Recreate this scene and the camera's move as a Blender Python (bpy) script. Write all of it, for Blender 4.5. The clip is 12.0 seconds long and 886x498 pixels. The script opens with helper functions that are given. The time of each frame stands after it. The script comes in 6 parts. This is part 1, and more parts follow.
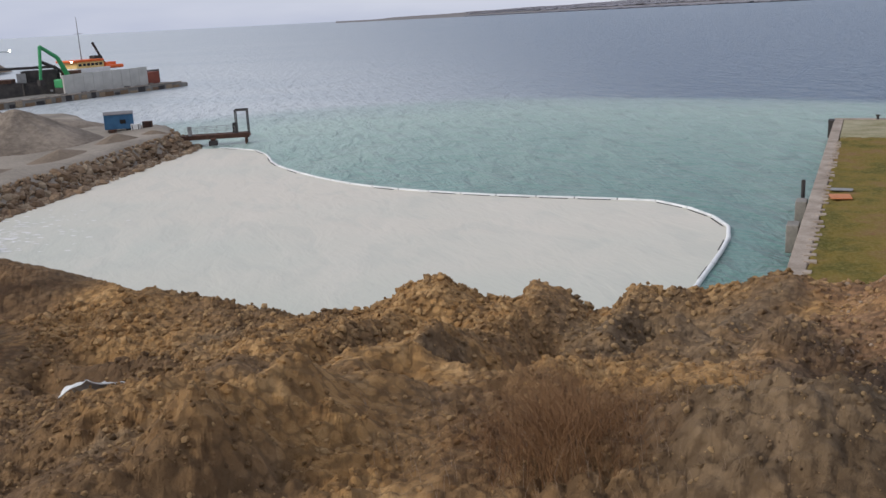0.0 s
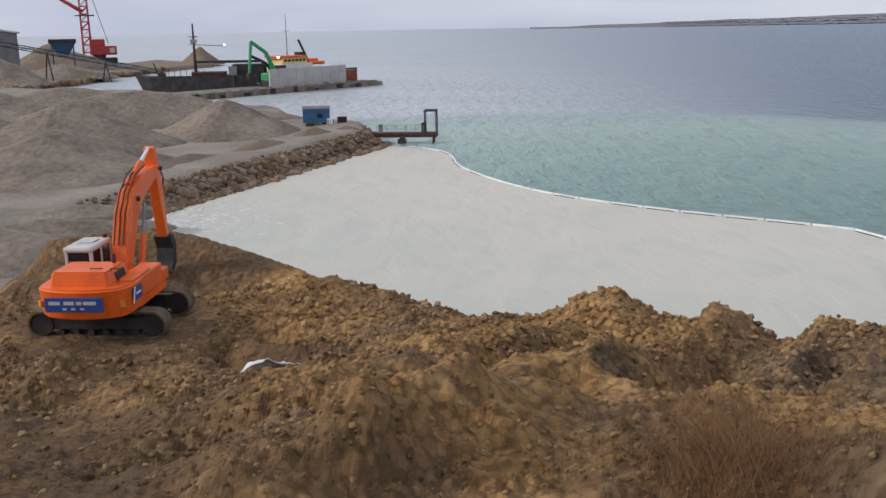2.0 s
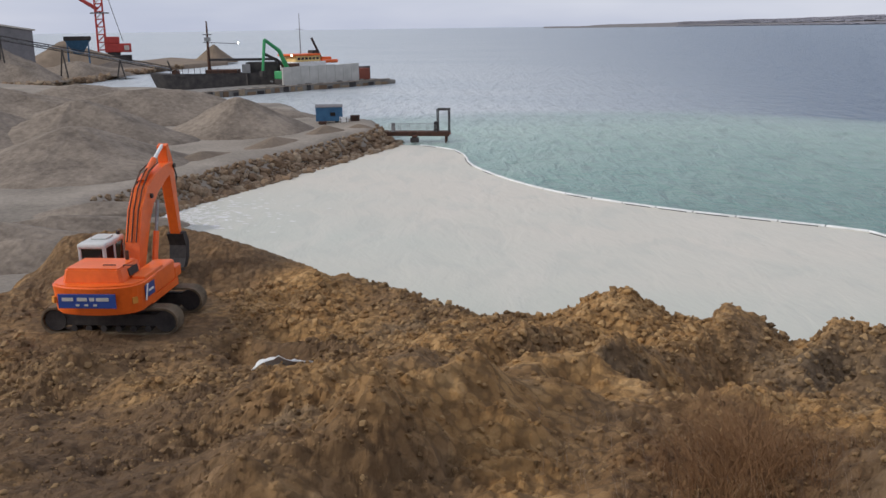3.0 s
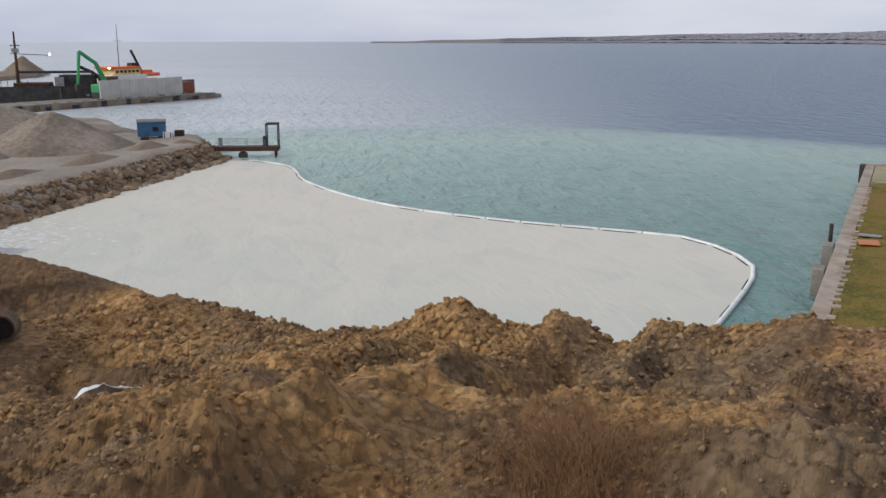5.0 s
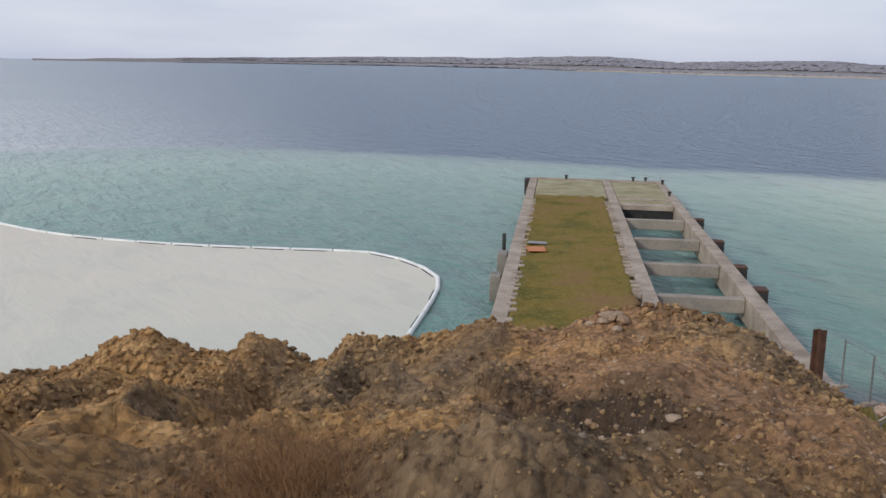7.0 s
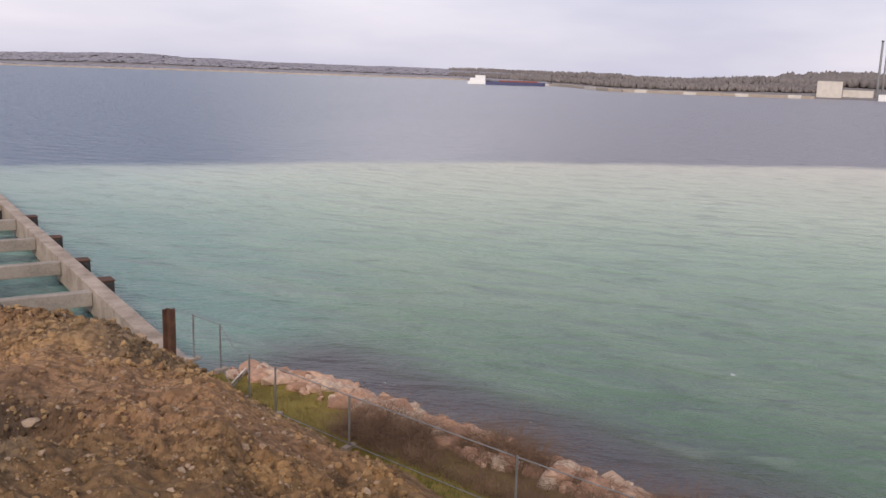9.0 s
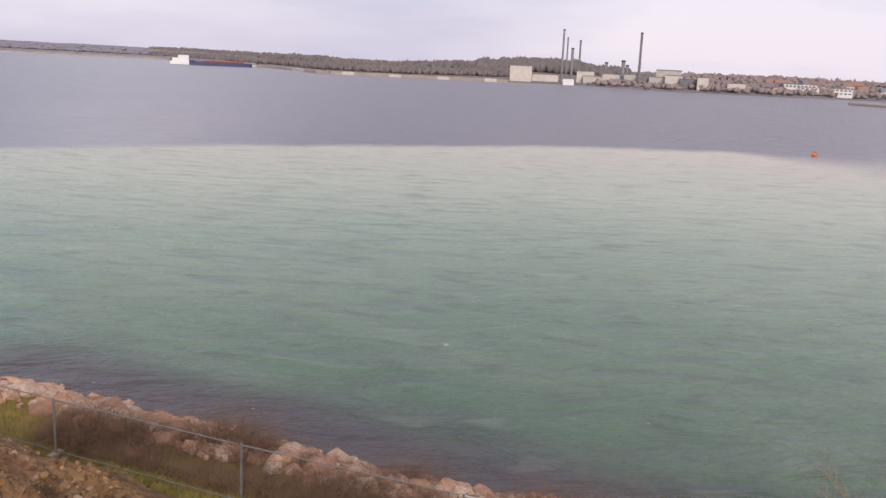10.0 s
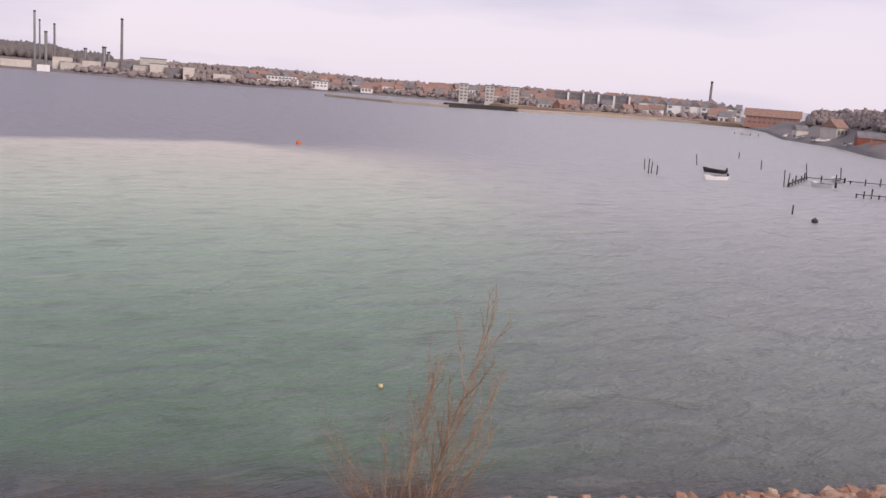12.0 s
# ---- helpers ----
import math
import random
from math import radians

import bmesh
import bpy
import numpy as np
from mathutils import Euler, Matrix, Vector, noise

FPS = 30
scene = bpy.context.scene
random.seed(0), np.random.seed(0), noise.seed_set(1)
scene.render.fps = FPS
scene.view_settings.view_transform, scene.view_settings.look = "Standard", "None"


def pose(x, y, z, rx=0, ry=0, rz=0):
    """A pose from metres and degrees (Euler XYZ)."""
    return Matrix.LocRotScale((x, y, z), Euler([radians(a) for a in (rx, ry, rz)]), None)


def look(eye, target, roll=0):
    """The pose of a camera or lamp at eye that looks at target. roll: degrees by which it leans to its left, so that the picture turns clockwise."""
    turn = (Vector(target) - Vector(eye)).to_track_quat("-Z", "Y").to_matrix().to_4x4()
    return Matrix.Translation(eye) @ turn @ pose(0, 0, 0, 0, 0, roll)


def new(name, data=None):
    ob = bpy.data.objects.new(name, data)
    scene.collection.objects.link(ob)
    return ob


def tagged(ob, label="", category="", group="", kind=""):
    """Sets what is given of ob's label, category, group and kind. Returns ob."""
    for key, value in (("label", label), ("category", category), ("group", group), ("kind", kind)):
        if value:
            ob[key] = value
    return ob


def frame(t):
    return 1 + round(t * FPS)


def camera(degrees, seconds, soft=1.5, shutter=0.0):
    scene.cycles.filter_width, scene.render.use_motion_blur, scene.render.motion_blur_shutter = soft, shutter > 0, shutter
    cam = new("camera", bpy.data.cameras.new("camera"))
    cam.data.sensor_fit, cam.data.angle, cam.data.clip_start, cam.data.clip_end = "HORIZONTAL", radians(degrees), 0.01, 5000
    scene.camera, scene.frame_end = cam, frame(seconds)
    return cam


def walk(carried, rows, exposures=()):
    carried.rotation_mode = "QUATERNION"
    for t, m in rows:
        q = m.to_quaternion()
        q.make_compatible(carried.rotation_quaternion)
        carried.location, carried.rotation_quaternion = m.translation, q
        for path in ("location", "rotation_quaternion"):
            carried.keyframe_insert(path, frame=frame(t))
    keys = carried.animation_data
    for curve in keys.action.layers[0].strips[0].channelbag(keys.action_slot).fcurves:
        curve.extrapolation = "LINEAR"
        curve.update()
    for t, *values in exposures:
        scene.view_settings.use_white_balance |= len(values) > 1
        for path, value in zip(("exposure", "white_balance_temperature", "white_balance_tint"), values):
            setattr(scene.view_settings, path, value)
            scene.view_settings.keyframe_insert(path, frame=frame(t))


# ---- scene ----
cam = camera(51.4, 12.0, soft=1.5)
# seconds, eye height, heading (clockwise from +y), downward tilt, lean
TURN = [
    (0, 15, -10.25, 14.34, -2.89),
    (0.5, 15, -10.45, 14.38, -1.63),
    (1, 15, -10.72, 14.53, -0.62),
    (1.4, 15, -11.67, 14.21, -0.76),
    (1.5, 15, -12.81, 14.24, -0.82),
    (1.6, 15, -14.58, 14.22, -0.84),
    (1.7, 15, -16.56, 14.02, -0.87),
    (1.8, 15, -18.50, 13.92, -0.90),
    (2, 15, -21.49, 13.60, -1.00),
    (2.5, 15, -22.34, 14.16, -0.86),
    (4.3, 15, -19.89, 11.49, -0.40),
    (4.5, 15, -18.58, 11.74, -0.13),
    (4.7, 15, -16.51, 12.10, -0.06),
    (4.8, 15, -15.07, 12.49, -0.04),
    (5, 15, -11.64, 12.86, -0.01),
    (5.2, 15, -8.61, 13.08, -0.06),
    (5.3, 15, -6.70, 13.01, 0.06),
    (5.4, 15, -5.37, 12.91, -0.13),
    (5.5, 15, -4.03, 13.06, -0.17),
    (6, 15, -1.44, 13.39, -0.06),
    (6.5, 15, 0.00, 12.40, 0.21),
    (6.7, 15, 1.55, 12.25, 0.51),
    (6.8, 15, 2.90, 12.21, 0.66),
    (6.9, 15, 5.01, 11.74, 0.96),
    (7, 15, 7.80, 11.45, 0.97),
    (7.1, 15, 10.58, 11.27, 0.97),
    (7.2, 15, 13.41, 11.06, 0.98),
    (7.4, 15, 17.94, 11.50, 0.99),
    (7.5, 15, 20.04, 11.54, 1.03),
    (7.7, 15, 24.08, 11.98, 1.27),
    (9.3, 14.8, 54.09, 11.16, 2.37),
    (9.5, 14.8, 58.35, 11.49, 3.05),
    (10, 14.8, 65.85, 11.44, 2.63),
    (10.5, 14.8, 74.05, 11.15, 2.29),
    (11, 14.8, 84.72, 9.77, 3.67),
    (11.5, 14.8, 95.41, 10.48, 4.07),
    (11.8, 14.8, 96.14, 10.37, 5.04),
    (12, 14.8, 96.84, 10.20, 4.29),
]


def aim(z, a, p, roll):
    a, p = radians(a), radians(p)
    way = Vector((math.sin(a) * math.cos(p), math.cos(a) * math.cos(p), -math.sin(p)))
    return look((0, 0, z), Vector((0, 0, z)) + way * 50, roll)


walk(cam, [(t, aim(z, a, p, r)) for t, z, a, p, r in TURN],
     [(0, 0.0, 6500, 10), (5.5, 0.0, 6580, 9), (6.5, 0.0, 6580, 9), (7.0, 0.02, 6500, 9), (7.6, 0.2, 6500, 9), (9.3, 0.2, 7050, 21), (10.5, 0.17, 7060, 24), (12, 0.12, 7110, 27)])

# ---- light ----
world = bpy.data.worlds.new("overcast")
scene.world = world
world.use_nodes = True
wn, wl = world.node_tree.nodes, world.node_tree.links
wn.clear()
sky = wn.new("ShaderNodeTexSky")
sky.sky_type, sky.sun_disc, sky.sun_elevation, sky.sun_rotation = "NISHITA", False, radians(28), radians(250)
bg_sky, bg_cloud = wn.new("ShaderNodeBackground"), wn.new("ShaderNodeBackground")
bg_sky.inputs[1].default_value = 0.1
wl.new(sky.outputs[0], bg_sky.inputs[0])
tc, mp, nz = wn.new("ShaderNodeTexCoord"), wn.new("ShaderNodeMapping"), wn.new("ShaderNodeTexNoise")
mp.inputs["Scale"].default_value = (1, 1, 5)
nz.inputs["Scale"].default_value, nz.inputs["Detail"].default_value = 1.6, 5
ramp = wn.new("ShaderNodeValToRGB")
ramp.color_ramp.elements[0].position, ramp.color_ramp.elements[0].color = 0.36, (0.485, 0.535, 0.70, 1)
ramp.color_ramp.elements[1].position, ramp.color_ramp.elements[1].color = 0.62, (0.73, 0.76, 0.87, 1)
wl.new(tc.outputs["Generated"], mp.inputs[0])
wl.new(mp.outputs[0], nz.inputs[0])
wl.new(nz.outputs["Fac"], ramp.inputs[0])
wl.new(ramp.outputs[0], bg_cloud.inputs[0])
mixw, outw = wn.new("ShaderNodeMixShader"), wn.new("ShaderNodeOutputWorld")
mixw.inputs[0].default_value = 0.9
wl.new(bg_sky.outputs[0], mixw.inputs[1])
wl.new(bg_cloud.outputs[0], mixw.inputs[2])
wl.new(mixw.outputs[0], outw.inputs[0])
sun = new("sun", bpy.data.lights.new("sun", "SUN"))
sun.data.energy, sun.data.angle, sun.data.color = 2.0, radians(9), (1.0, 0.95, 0.88)
sun.matrix_world = look((-70, -22, 46), (0, 20, 0))


# ---- materials ----
class Mat:
    """A small builder for node materials in world metres."""

    def __init__(self, name, rough=0.8, metal=0.0, spec=0.4):
        self.m = bpy.data.materials.new(name)
        self.m.use_nodes = True
        self.n, self.l = self.m.node_tree.nodes, self.m.node_tree.links
        self.b = self.n["Principled BSDF"]
        self.b.inputs["Roughness"].default_value = rough
        self.b.inputs["Metallic"].default_value = metal
        self.b.inputs["Specular IOR Level"].default_value = spec
        self.pos = self.n.new("ShaderNodeNewGeometry").outputs["Position"]

    def put(self, value, socket):
        if hasattr(value, "is_output"):
            self.l.new(value, socket)
        elif isinstance(value, tuple) and len(value) == 3 and socket.type == "RGBA":
            socket.default_value = (*value, 1)
        else:
            socket.default_value = value

    def scaled(self, scale, rot=(0, 0, 0)):
        k = self.n.new("ShaderNodeMapping")
        k.inputs["Scale"].default_value, k.inputs["Rotation"].default_value = scale, rot
        self.l.new(self.pos, k.inputs[0])
        return k.outputs[0]

    def aligned(self, turn, along, across):
        """World metres turned about z, then stretched along the turned axes."""
        k = self.n.new("ShaderNodeMapping")
        k.inputs["Scale"].default_value = (along, across, 1)
        self.l.new(self.scaled((1, 1, 1), (0, 0, radians(turn))), k.inputs[0])
        return k.outputs[0]

    def noise(self, scale, detail=4, rough=0.55, vec=None, distort=0.0):
        k = self.n.new("ShaderNodeTexNoise")
        k.inputs["Scale"].default_value, k.inputs["Detail"].default_value = scale, detail
        k.inputs["Roughness"].default_value, k.inputs["Distortion"].default_value = rough, distort
        self.l.new(vec or self.pos, k.inputs[0])
        return k.outputs["Fac"]

    def voronoi(self, scale, vec=None):
        k = self.n.new("ShaderNodeTexVoronoi")
        k.inputs["Scale"].default_value = scale
        self.l.new(vec or self.pos, k.inputs[0])
        return k.outputs["Distance"]

    def ramp(self, value, *stops):
        k = self.n.new("ShaderNodeValToRGB")
        self.l.new(value, k.inputs[0])
        e = k.color_ramp.elements
        while len(e) < len(stops):
            e.new(0.5)
        for q, (p, c) in zip(e, stops):
            q.position, q.color = p, (*c, 1) if isinstance(c, tuple) else (c, c, c, 1)
        return k.outputs[0]

    def span(self, value, a, b, c=0.0, d=1.0):
        k = self.n.new("ShaderNodeMapRange")
        k.interpolation_type = "SMOOTHSTEP"
        for q, v in zip(k.inputs, (value, a, b, c, d)):
            self.put(v, q)
        return k.outputs[0]

    def math(self, op, a, b=0.0):
        k = self.n.new("ShaderNodeMath")
        k.operation = op
        self.put(a, k.inputs[0])
        self.put(b, k.inputs[1])
        return k.outputs[0]

    def mix(self, f, a, b):
        k = self.n.new("ShaderNodeMix")
        k.data_type = "RGBA"
        self.put(f, k.inputs[0])
        self.put(a, k.inputs[6])
        self.put(b, k.inputs[7])
        return k.outputs[2]

    def bump(self, height, strength=0.5, dist=0.05):
        k = self.n.new("ShaderNodeBump")
        k.inputs["Strength"].default_value, k.inputs["Distance"].default_value = strength, dist
        self.l.new(height, k.inputs["Height"])
        self.l.new(k.outputs[0], self.b.inputs["Normal"])

    def done(self, colour):
        self.put(colour, self.b.inputs["Base Color"])
        return self.m


def plain(name, a, b, scale=3.0, rough=0.7, metal=0.0, bump=0.0, fine=None, spec=0.4, dist=0.01):
    """Two tones mixed at two scales, with a light relief."""
    m = Mat(name, rough, metal, spec)
    f = m.math("ADD", m.math("MULTIPLY", m.noise(scale, 5), 0.6), m.math("MULTIPLY", m.noise(fine or scale * 9, 4, 0.65), 0.4))
    if bump:
        m.bump(m.noise(fine or scale * 9, 5, 0.6), bump, dist)
    return m.done(m.ramp(f, (0.36, a), (0.64, b)))


def pieces(name, a, b, c, scale=4.0, rough=0.85, bump=0.4):
    """Stones that differ from one to the next."""
    m = Mat(name, rough)
    info = m.n.new("ShaderNodeObjectInfo").outputs["Random"]
    isl = m.n.new("ShaderNodeNewGeometry").outputs["Random Per Island"]
    r = m.math("FRACT", m.math("ADD", info, isl))
    col = m.ramp(r, (0.05, a), (0.5, b), (0.95, c))
    grain = m.noise(scale, 6, 0.65)
    m.bump(grain, bump, 0.04)
    return m.done(m.mix(m.span(grain, 0.35, 0.7, 0.0, 0.55), col, tuple(v * 0.55 for v in a)))


def earth(name="turned_earth", loose=False):
    m = Mat(name, 0.95, 0, 0.2)

    def spot(x, y, r):
        """A patch of another soil colour round a place, with a ragged outline."""
        k = m.n.new("ShaderNodeVectorMath")
        k.operation = "DISTANCE"
        m.l.new(flat, k.inputs[0])
        k.inputs[1].default_value = (x, y, 0.0)
        return m.span(m.math("ADD", k.outputs["Value"], m.math("MULTIPLY", m.math("SUBTRACT", ragged, 0.5), r * 1.6)), r * 1.3, r * 0.35)

    flat = m.scaled((1, 1, 0))
    ragged = m.noise(0.55, 5, 0.6)
    big = m.noise(0.16, 3, 0.55, distort=0.8)
    mid = m.noise(1.1, 6, 0.66, distort=0.5)
    fine = m.noise(11, 6, 0.72)
    ochre = m.ramp(mid, (0.3, (0.25, 0.132, 0.05)), (0.52, (0.46, 0.265, 0.105)), (0.72, (0.60, 0.385, 0.18)))
    loam = m.ramp(mid, (0.3, (0.145, 0.085, 0.041)), (0.55, (0.265, 0.16, 0.077)), (0.75, (0.40, 0.255, 0.135)))
    grey = m.ramp(mid, (0.3, (0.14, 0.098, 0.058)), (0.7, (0.285, 0.205, 0.128)))
    red = m.ramp(mid, (0.3, (0.22, 0.118, 0.062)), (0.7, (0.48, 0.28, 0.155)))
    c = m.mix(m.span(big, 0.5, 0.64), loam, ochre)
    c = m.mix(m.span(m.noise(0.25, 4, 0.6, m.scaled((1, 1, 1), (0, 0, 2))), 0.56, 0.68, 0, 0.8), c, grey)
    for x, y, r in ((-5.5, 28.8, 3.6), (-8.2, 22.6, 3.2), (-8.4, 16.0, 2.2), (-15.0, 26.0, 2.6), (-4.0, 17.6, 2.0), (-5.6, 13.4, 2.2), (-11.5, 20.0, 2.2), (-17.5, 29.5, 2.4)):
        c = m.mix(m.math("MULTIPLY", spot(x, y, r), 0.85), c, ochre)
    for x, y, r in ((7.6, 22.0, 5.5), (9.5, 28.0, 3.4), (11.0, 17.0, 4.0)):
        c = m.mix(m.math("MULTIPLY", spot(x, y, r), 0.7), c, red)
    for x, y, r in ((2.3, 12.0, 2.4), (1.6, 27.0, 3.6), (3.2, 21.6, 2.6), (13.2, 25.5, 3.2), (-4.4, 20.6, 1.4), (15.5, 19.5, 2.6)):
        c = m.mix(m.math("MULTIPLY", spot(x, y, r), 0.8), c, grey)
    # dark soil in gullies, ruts and hollows, with their shade put into the colour
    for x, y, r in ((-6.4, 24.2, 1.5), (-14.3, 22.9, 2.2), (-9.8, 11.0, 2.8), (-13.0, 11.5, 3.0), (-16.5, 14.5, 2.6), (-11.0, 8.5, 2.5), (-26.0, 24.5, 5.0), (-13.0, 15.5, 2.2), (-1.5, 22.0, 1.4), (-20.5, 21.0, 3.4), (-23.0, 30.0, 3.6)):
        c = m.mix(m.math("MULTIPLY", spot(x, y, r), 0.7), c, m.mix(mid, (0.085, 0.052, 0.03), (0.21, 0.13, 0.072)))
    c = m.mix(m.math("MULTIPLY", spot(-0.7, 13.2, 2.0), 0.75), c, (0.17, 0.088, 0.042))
    # the pit's dark wall: soil colour with shade painted in
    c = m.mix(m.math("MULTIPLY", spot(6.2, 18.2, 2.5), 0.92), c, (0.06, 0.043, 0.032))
    c = m.mix(m.span(fine, 0.56, 0.75, 0, 0.4), c, (0.44, 0.30, 0.16))
    # darker net along the borders of clod-sized cells
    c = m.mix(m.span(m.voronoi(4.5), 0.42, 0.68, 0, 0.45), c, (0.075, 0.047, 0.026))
    if loose:
        # clods differ from one to the next
        own = m.n.new("ShaderNodeNewGeometry").outputs["Random Per Island"]
        c = m.mix(m.span(own, 0.3, 1.0, 0, 0.55), c, (0.56, 0.37, 0.18))
        c = m.mix(m.span(own, 0.3, 0.0, 0, 0.5), c, (0.09, 0.055, 0.03))
    h = m.math("ADD", m.math("MULTIPLY", m.voronoi(3.2), -0.8), m.math("MULTIPLY", fine, 0.7))
    m.bump(h, 0.9, 0.14)
    return m.done(c)


def water_sheet(name, pool=False):
    m = Mat(name, 0.3, 0, 0.5)
    m.b.inputs["IOR"].default_value = 1.33
    sep = m.n.new("ShaderNodeSeparateXYZ")
    m.l.new(m.pos, sep.inputs[0])
    x, y = sep.outputs[0], sep.outputs[1]
    swell = m.noise(0.34, 4, 0.55, m.aligned(66, 0.5, 1.25), 0.5)
    chop = m.noise(1.5, 4, 0.62, m.aligned(50, 0.6, 1.2), 0.2)
    drift = m.noise(0.02, 4, 0.6, m.scaled((0.4, 1.2, 1), (0, 0, radians(-20))))
    streak = m.noise(0.09, 5, 0.65, m.scaled((1.5, 0.45, 1), (0, 0, radians(8))), 0.4)
    if pool:
        c = m.mix(m.span(drift, 0.4, 0.62), (0.60, 0.555, 0.47), (0.53, 0.53, 0.455))
        c = m.mix(m.span(streak, 0.45, 0.75, 0, 0.5), c, (0.66, 0.60, 0.515))
        near = m.span(m.math("ADD", y, m.math("MULTIPLY", drift, 30.0)), 72, 48)
        c = m.mix(m.math("MULTIPLY", near, 0.75), c, (0.44, 0.485, 0.41))
        m.b.inputs["Roughness"].default_value = 0.55
        # troughs of the swell are shaded in the colour
        c = m.mix(m.span(swell, 0.5, 0.36, 0, 0.35), c, (0.47, 0.47, 0.41))
        m.bump(m.math("ADD", swell, m.math("MULTIPLY", chop, 0.3)), 0.5, 0.3)
        return m.done(c)
    # the turbid plume off the works, and the clear sea with sky sheen painted in
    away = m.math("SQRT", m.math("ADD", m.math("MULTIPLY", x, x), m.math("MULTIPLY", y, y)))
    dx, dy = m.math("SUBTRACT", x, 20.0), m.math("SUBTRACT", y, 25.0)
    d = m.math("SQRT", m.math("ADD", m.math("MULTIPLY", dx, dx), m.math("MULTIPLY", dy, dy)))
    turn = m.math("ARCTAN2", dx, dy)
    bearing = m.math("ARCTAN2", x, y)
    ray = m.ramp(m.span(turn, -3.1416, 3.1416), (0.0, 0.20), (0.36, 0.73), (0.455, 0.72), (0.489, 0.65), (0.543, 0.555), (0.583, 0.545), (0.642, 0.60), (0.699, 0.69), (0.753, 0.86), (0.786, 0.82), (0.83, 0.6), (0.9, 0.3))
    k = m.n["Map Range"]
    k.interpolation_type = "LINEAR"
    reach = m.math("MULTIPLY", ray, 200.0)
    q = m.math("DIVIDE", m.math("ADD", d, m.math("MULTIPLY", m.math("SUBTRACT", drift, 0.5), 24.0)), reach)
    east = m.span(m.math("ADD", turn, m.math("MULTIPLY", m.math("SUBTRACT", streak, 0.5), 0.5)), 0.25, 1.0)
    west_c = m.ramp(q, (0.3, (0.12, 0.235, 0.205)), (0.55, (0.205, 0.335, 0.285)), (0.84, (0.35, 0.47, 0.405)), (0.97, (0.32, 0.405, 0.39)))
    # east water: darker near the eye, paler with distance from it
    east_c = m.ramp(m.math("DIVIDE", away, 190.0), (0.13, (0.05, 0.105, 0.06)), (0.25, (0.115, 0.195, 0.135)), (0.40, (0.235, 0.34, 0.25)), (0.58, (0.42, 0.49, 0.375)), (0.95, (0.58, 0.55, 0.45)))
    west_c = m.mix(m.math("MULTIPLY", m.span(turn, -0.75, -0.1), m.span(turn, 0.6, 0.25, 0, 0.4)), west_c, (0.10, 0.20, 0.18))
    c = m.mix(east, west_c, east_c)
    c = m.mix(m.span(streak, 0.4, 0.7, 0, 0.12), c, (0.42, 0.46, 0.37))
    # open sea: the sky's uneven reflection is put into the base colour
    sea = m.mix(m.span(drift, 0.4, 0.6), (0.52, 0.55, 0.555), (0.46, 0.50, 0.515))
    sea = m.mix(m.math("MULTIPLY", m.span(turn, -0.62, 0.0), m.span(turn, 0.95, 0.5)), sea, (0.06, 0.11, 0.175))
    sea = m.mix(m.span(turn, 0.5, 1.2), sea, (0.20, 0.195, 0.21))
    # grey water pales with distance from the eye too
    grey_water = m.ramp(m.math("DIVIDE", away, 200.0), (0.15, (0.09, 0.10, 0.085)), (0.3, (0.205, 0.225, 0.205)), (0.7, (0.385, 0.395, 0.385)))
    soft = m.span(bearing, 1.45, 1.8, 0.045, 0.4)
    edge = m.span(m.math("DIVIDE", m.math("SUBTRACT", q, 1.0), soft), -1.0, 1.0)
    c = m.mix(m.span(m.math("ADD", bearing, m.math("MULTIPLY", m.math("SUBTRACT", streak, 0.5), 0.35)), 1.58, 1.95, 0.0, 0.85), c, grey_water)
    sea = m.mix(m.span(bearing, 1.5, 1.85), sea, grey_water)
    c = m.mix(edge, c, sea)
    # weed along the stony shore
    weed = m.span(m.math("ADD", x, m.math("MULTIPLY", streak, 5.0)), 38, 32)
    c = m.mix(m.math("MULTIPLY", m.math("MULTIPLY", weed, m.span(y, 42, 34)), m.span(x, 15, 20)), c, (0.07, 0.065, 0.07))
    # wave shading put into the colour: paler crests, darker troughs and faces
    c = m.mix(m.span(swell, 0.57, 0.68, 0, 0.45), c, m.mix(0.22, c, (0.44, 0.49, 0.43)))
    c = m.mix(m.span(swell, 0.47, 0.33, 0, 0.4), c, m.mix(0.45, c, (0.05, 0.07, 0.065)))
    wave_shade = m.noise(0.42, 4, 0.6, m.aligned(72, 0.6, 1.3), 0.4)
    c = m.mix(m.span(wave_shade, 0.47, 0.33, 0, 0.6), c, m.mix(0.5, c, (0.04, 0.06, 0.055)))
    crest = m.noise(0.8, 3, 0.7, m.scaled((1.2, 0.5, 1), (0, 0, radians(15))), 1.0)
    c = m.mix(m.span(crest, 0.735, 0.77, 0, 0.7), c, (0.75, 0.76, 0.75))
    m.bump(m.math("ADD", swell, m.math("MULTIPLY", chop, 0.28)), 1.0, 1.45)
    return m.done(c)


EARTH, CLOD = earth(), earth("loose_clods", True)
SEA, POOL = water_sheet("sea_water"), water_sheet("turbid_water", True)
GRAVEL = plain("sandy_gravel", (0.17, 0.145, 0.115), (0.34, 0.29, 0.235), 0.12, 0.95, bump=0.5, fine=2.5, dist=0.1)
PILE = plain("crushed_stone", (0.125, 0.098, 0.075), (0.295, 0.24, 0.185), 0.2, 0.95, bump=0.9, fine=1.6, dist=0.16)
SAND_PILE = plain("brown_sand", (0.16, 0.12, 0.085), (0.27, 0.205, 0.145), 0.2, 0.95, bump=0.5, fine=3.0, dist=0.1)
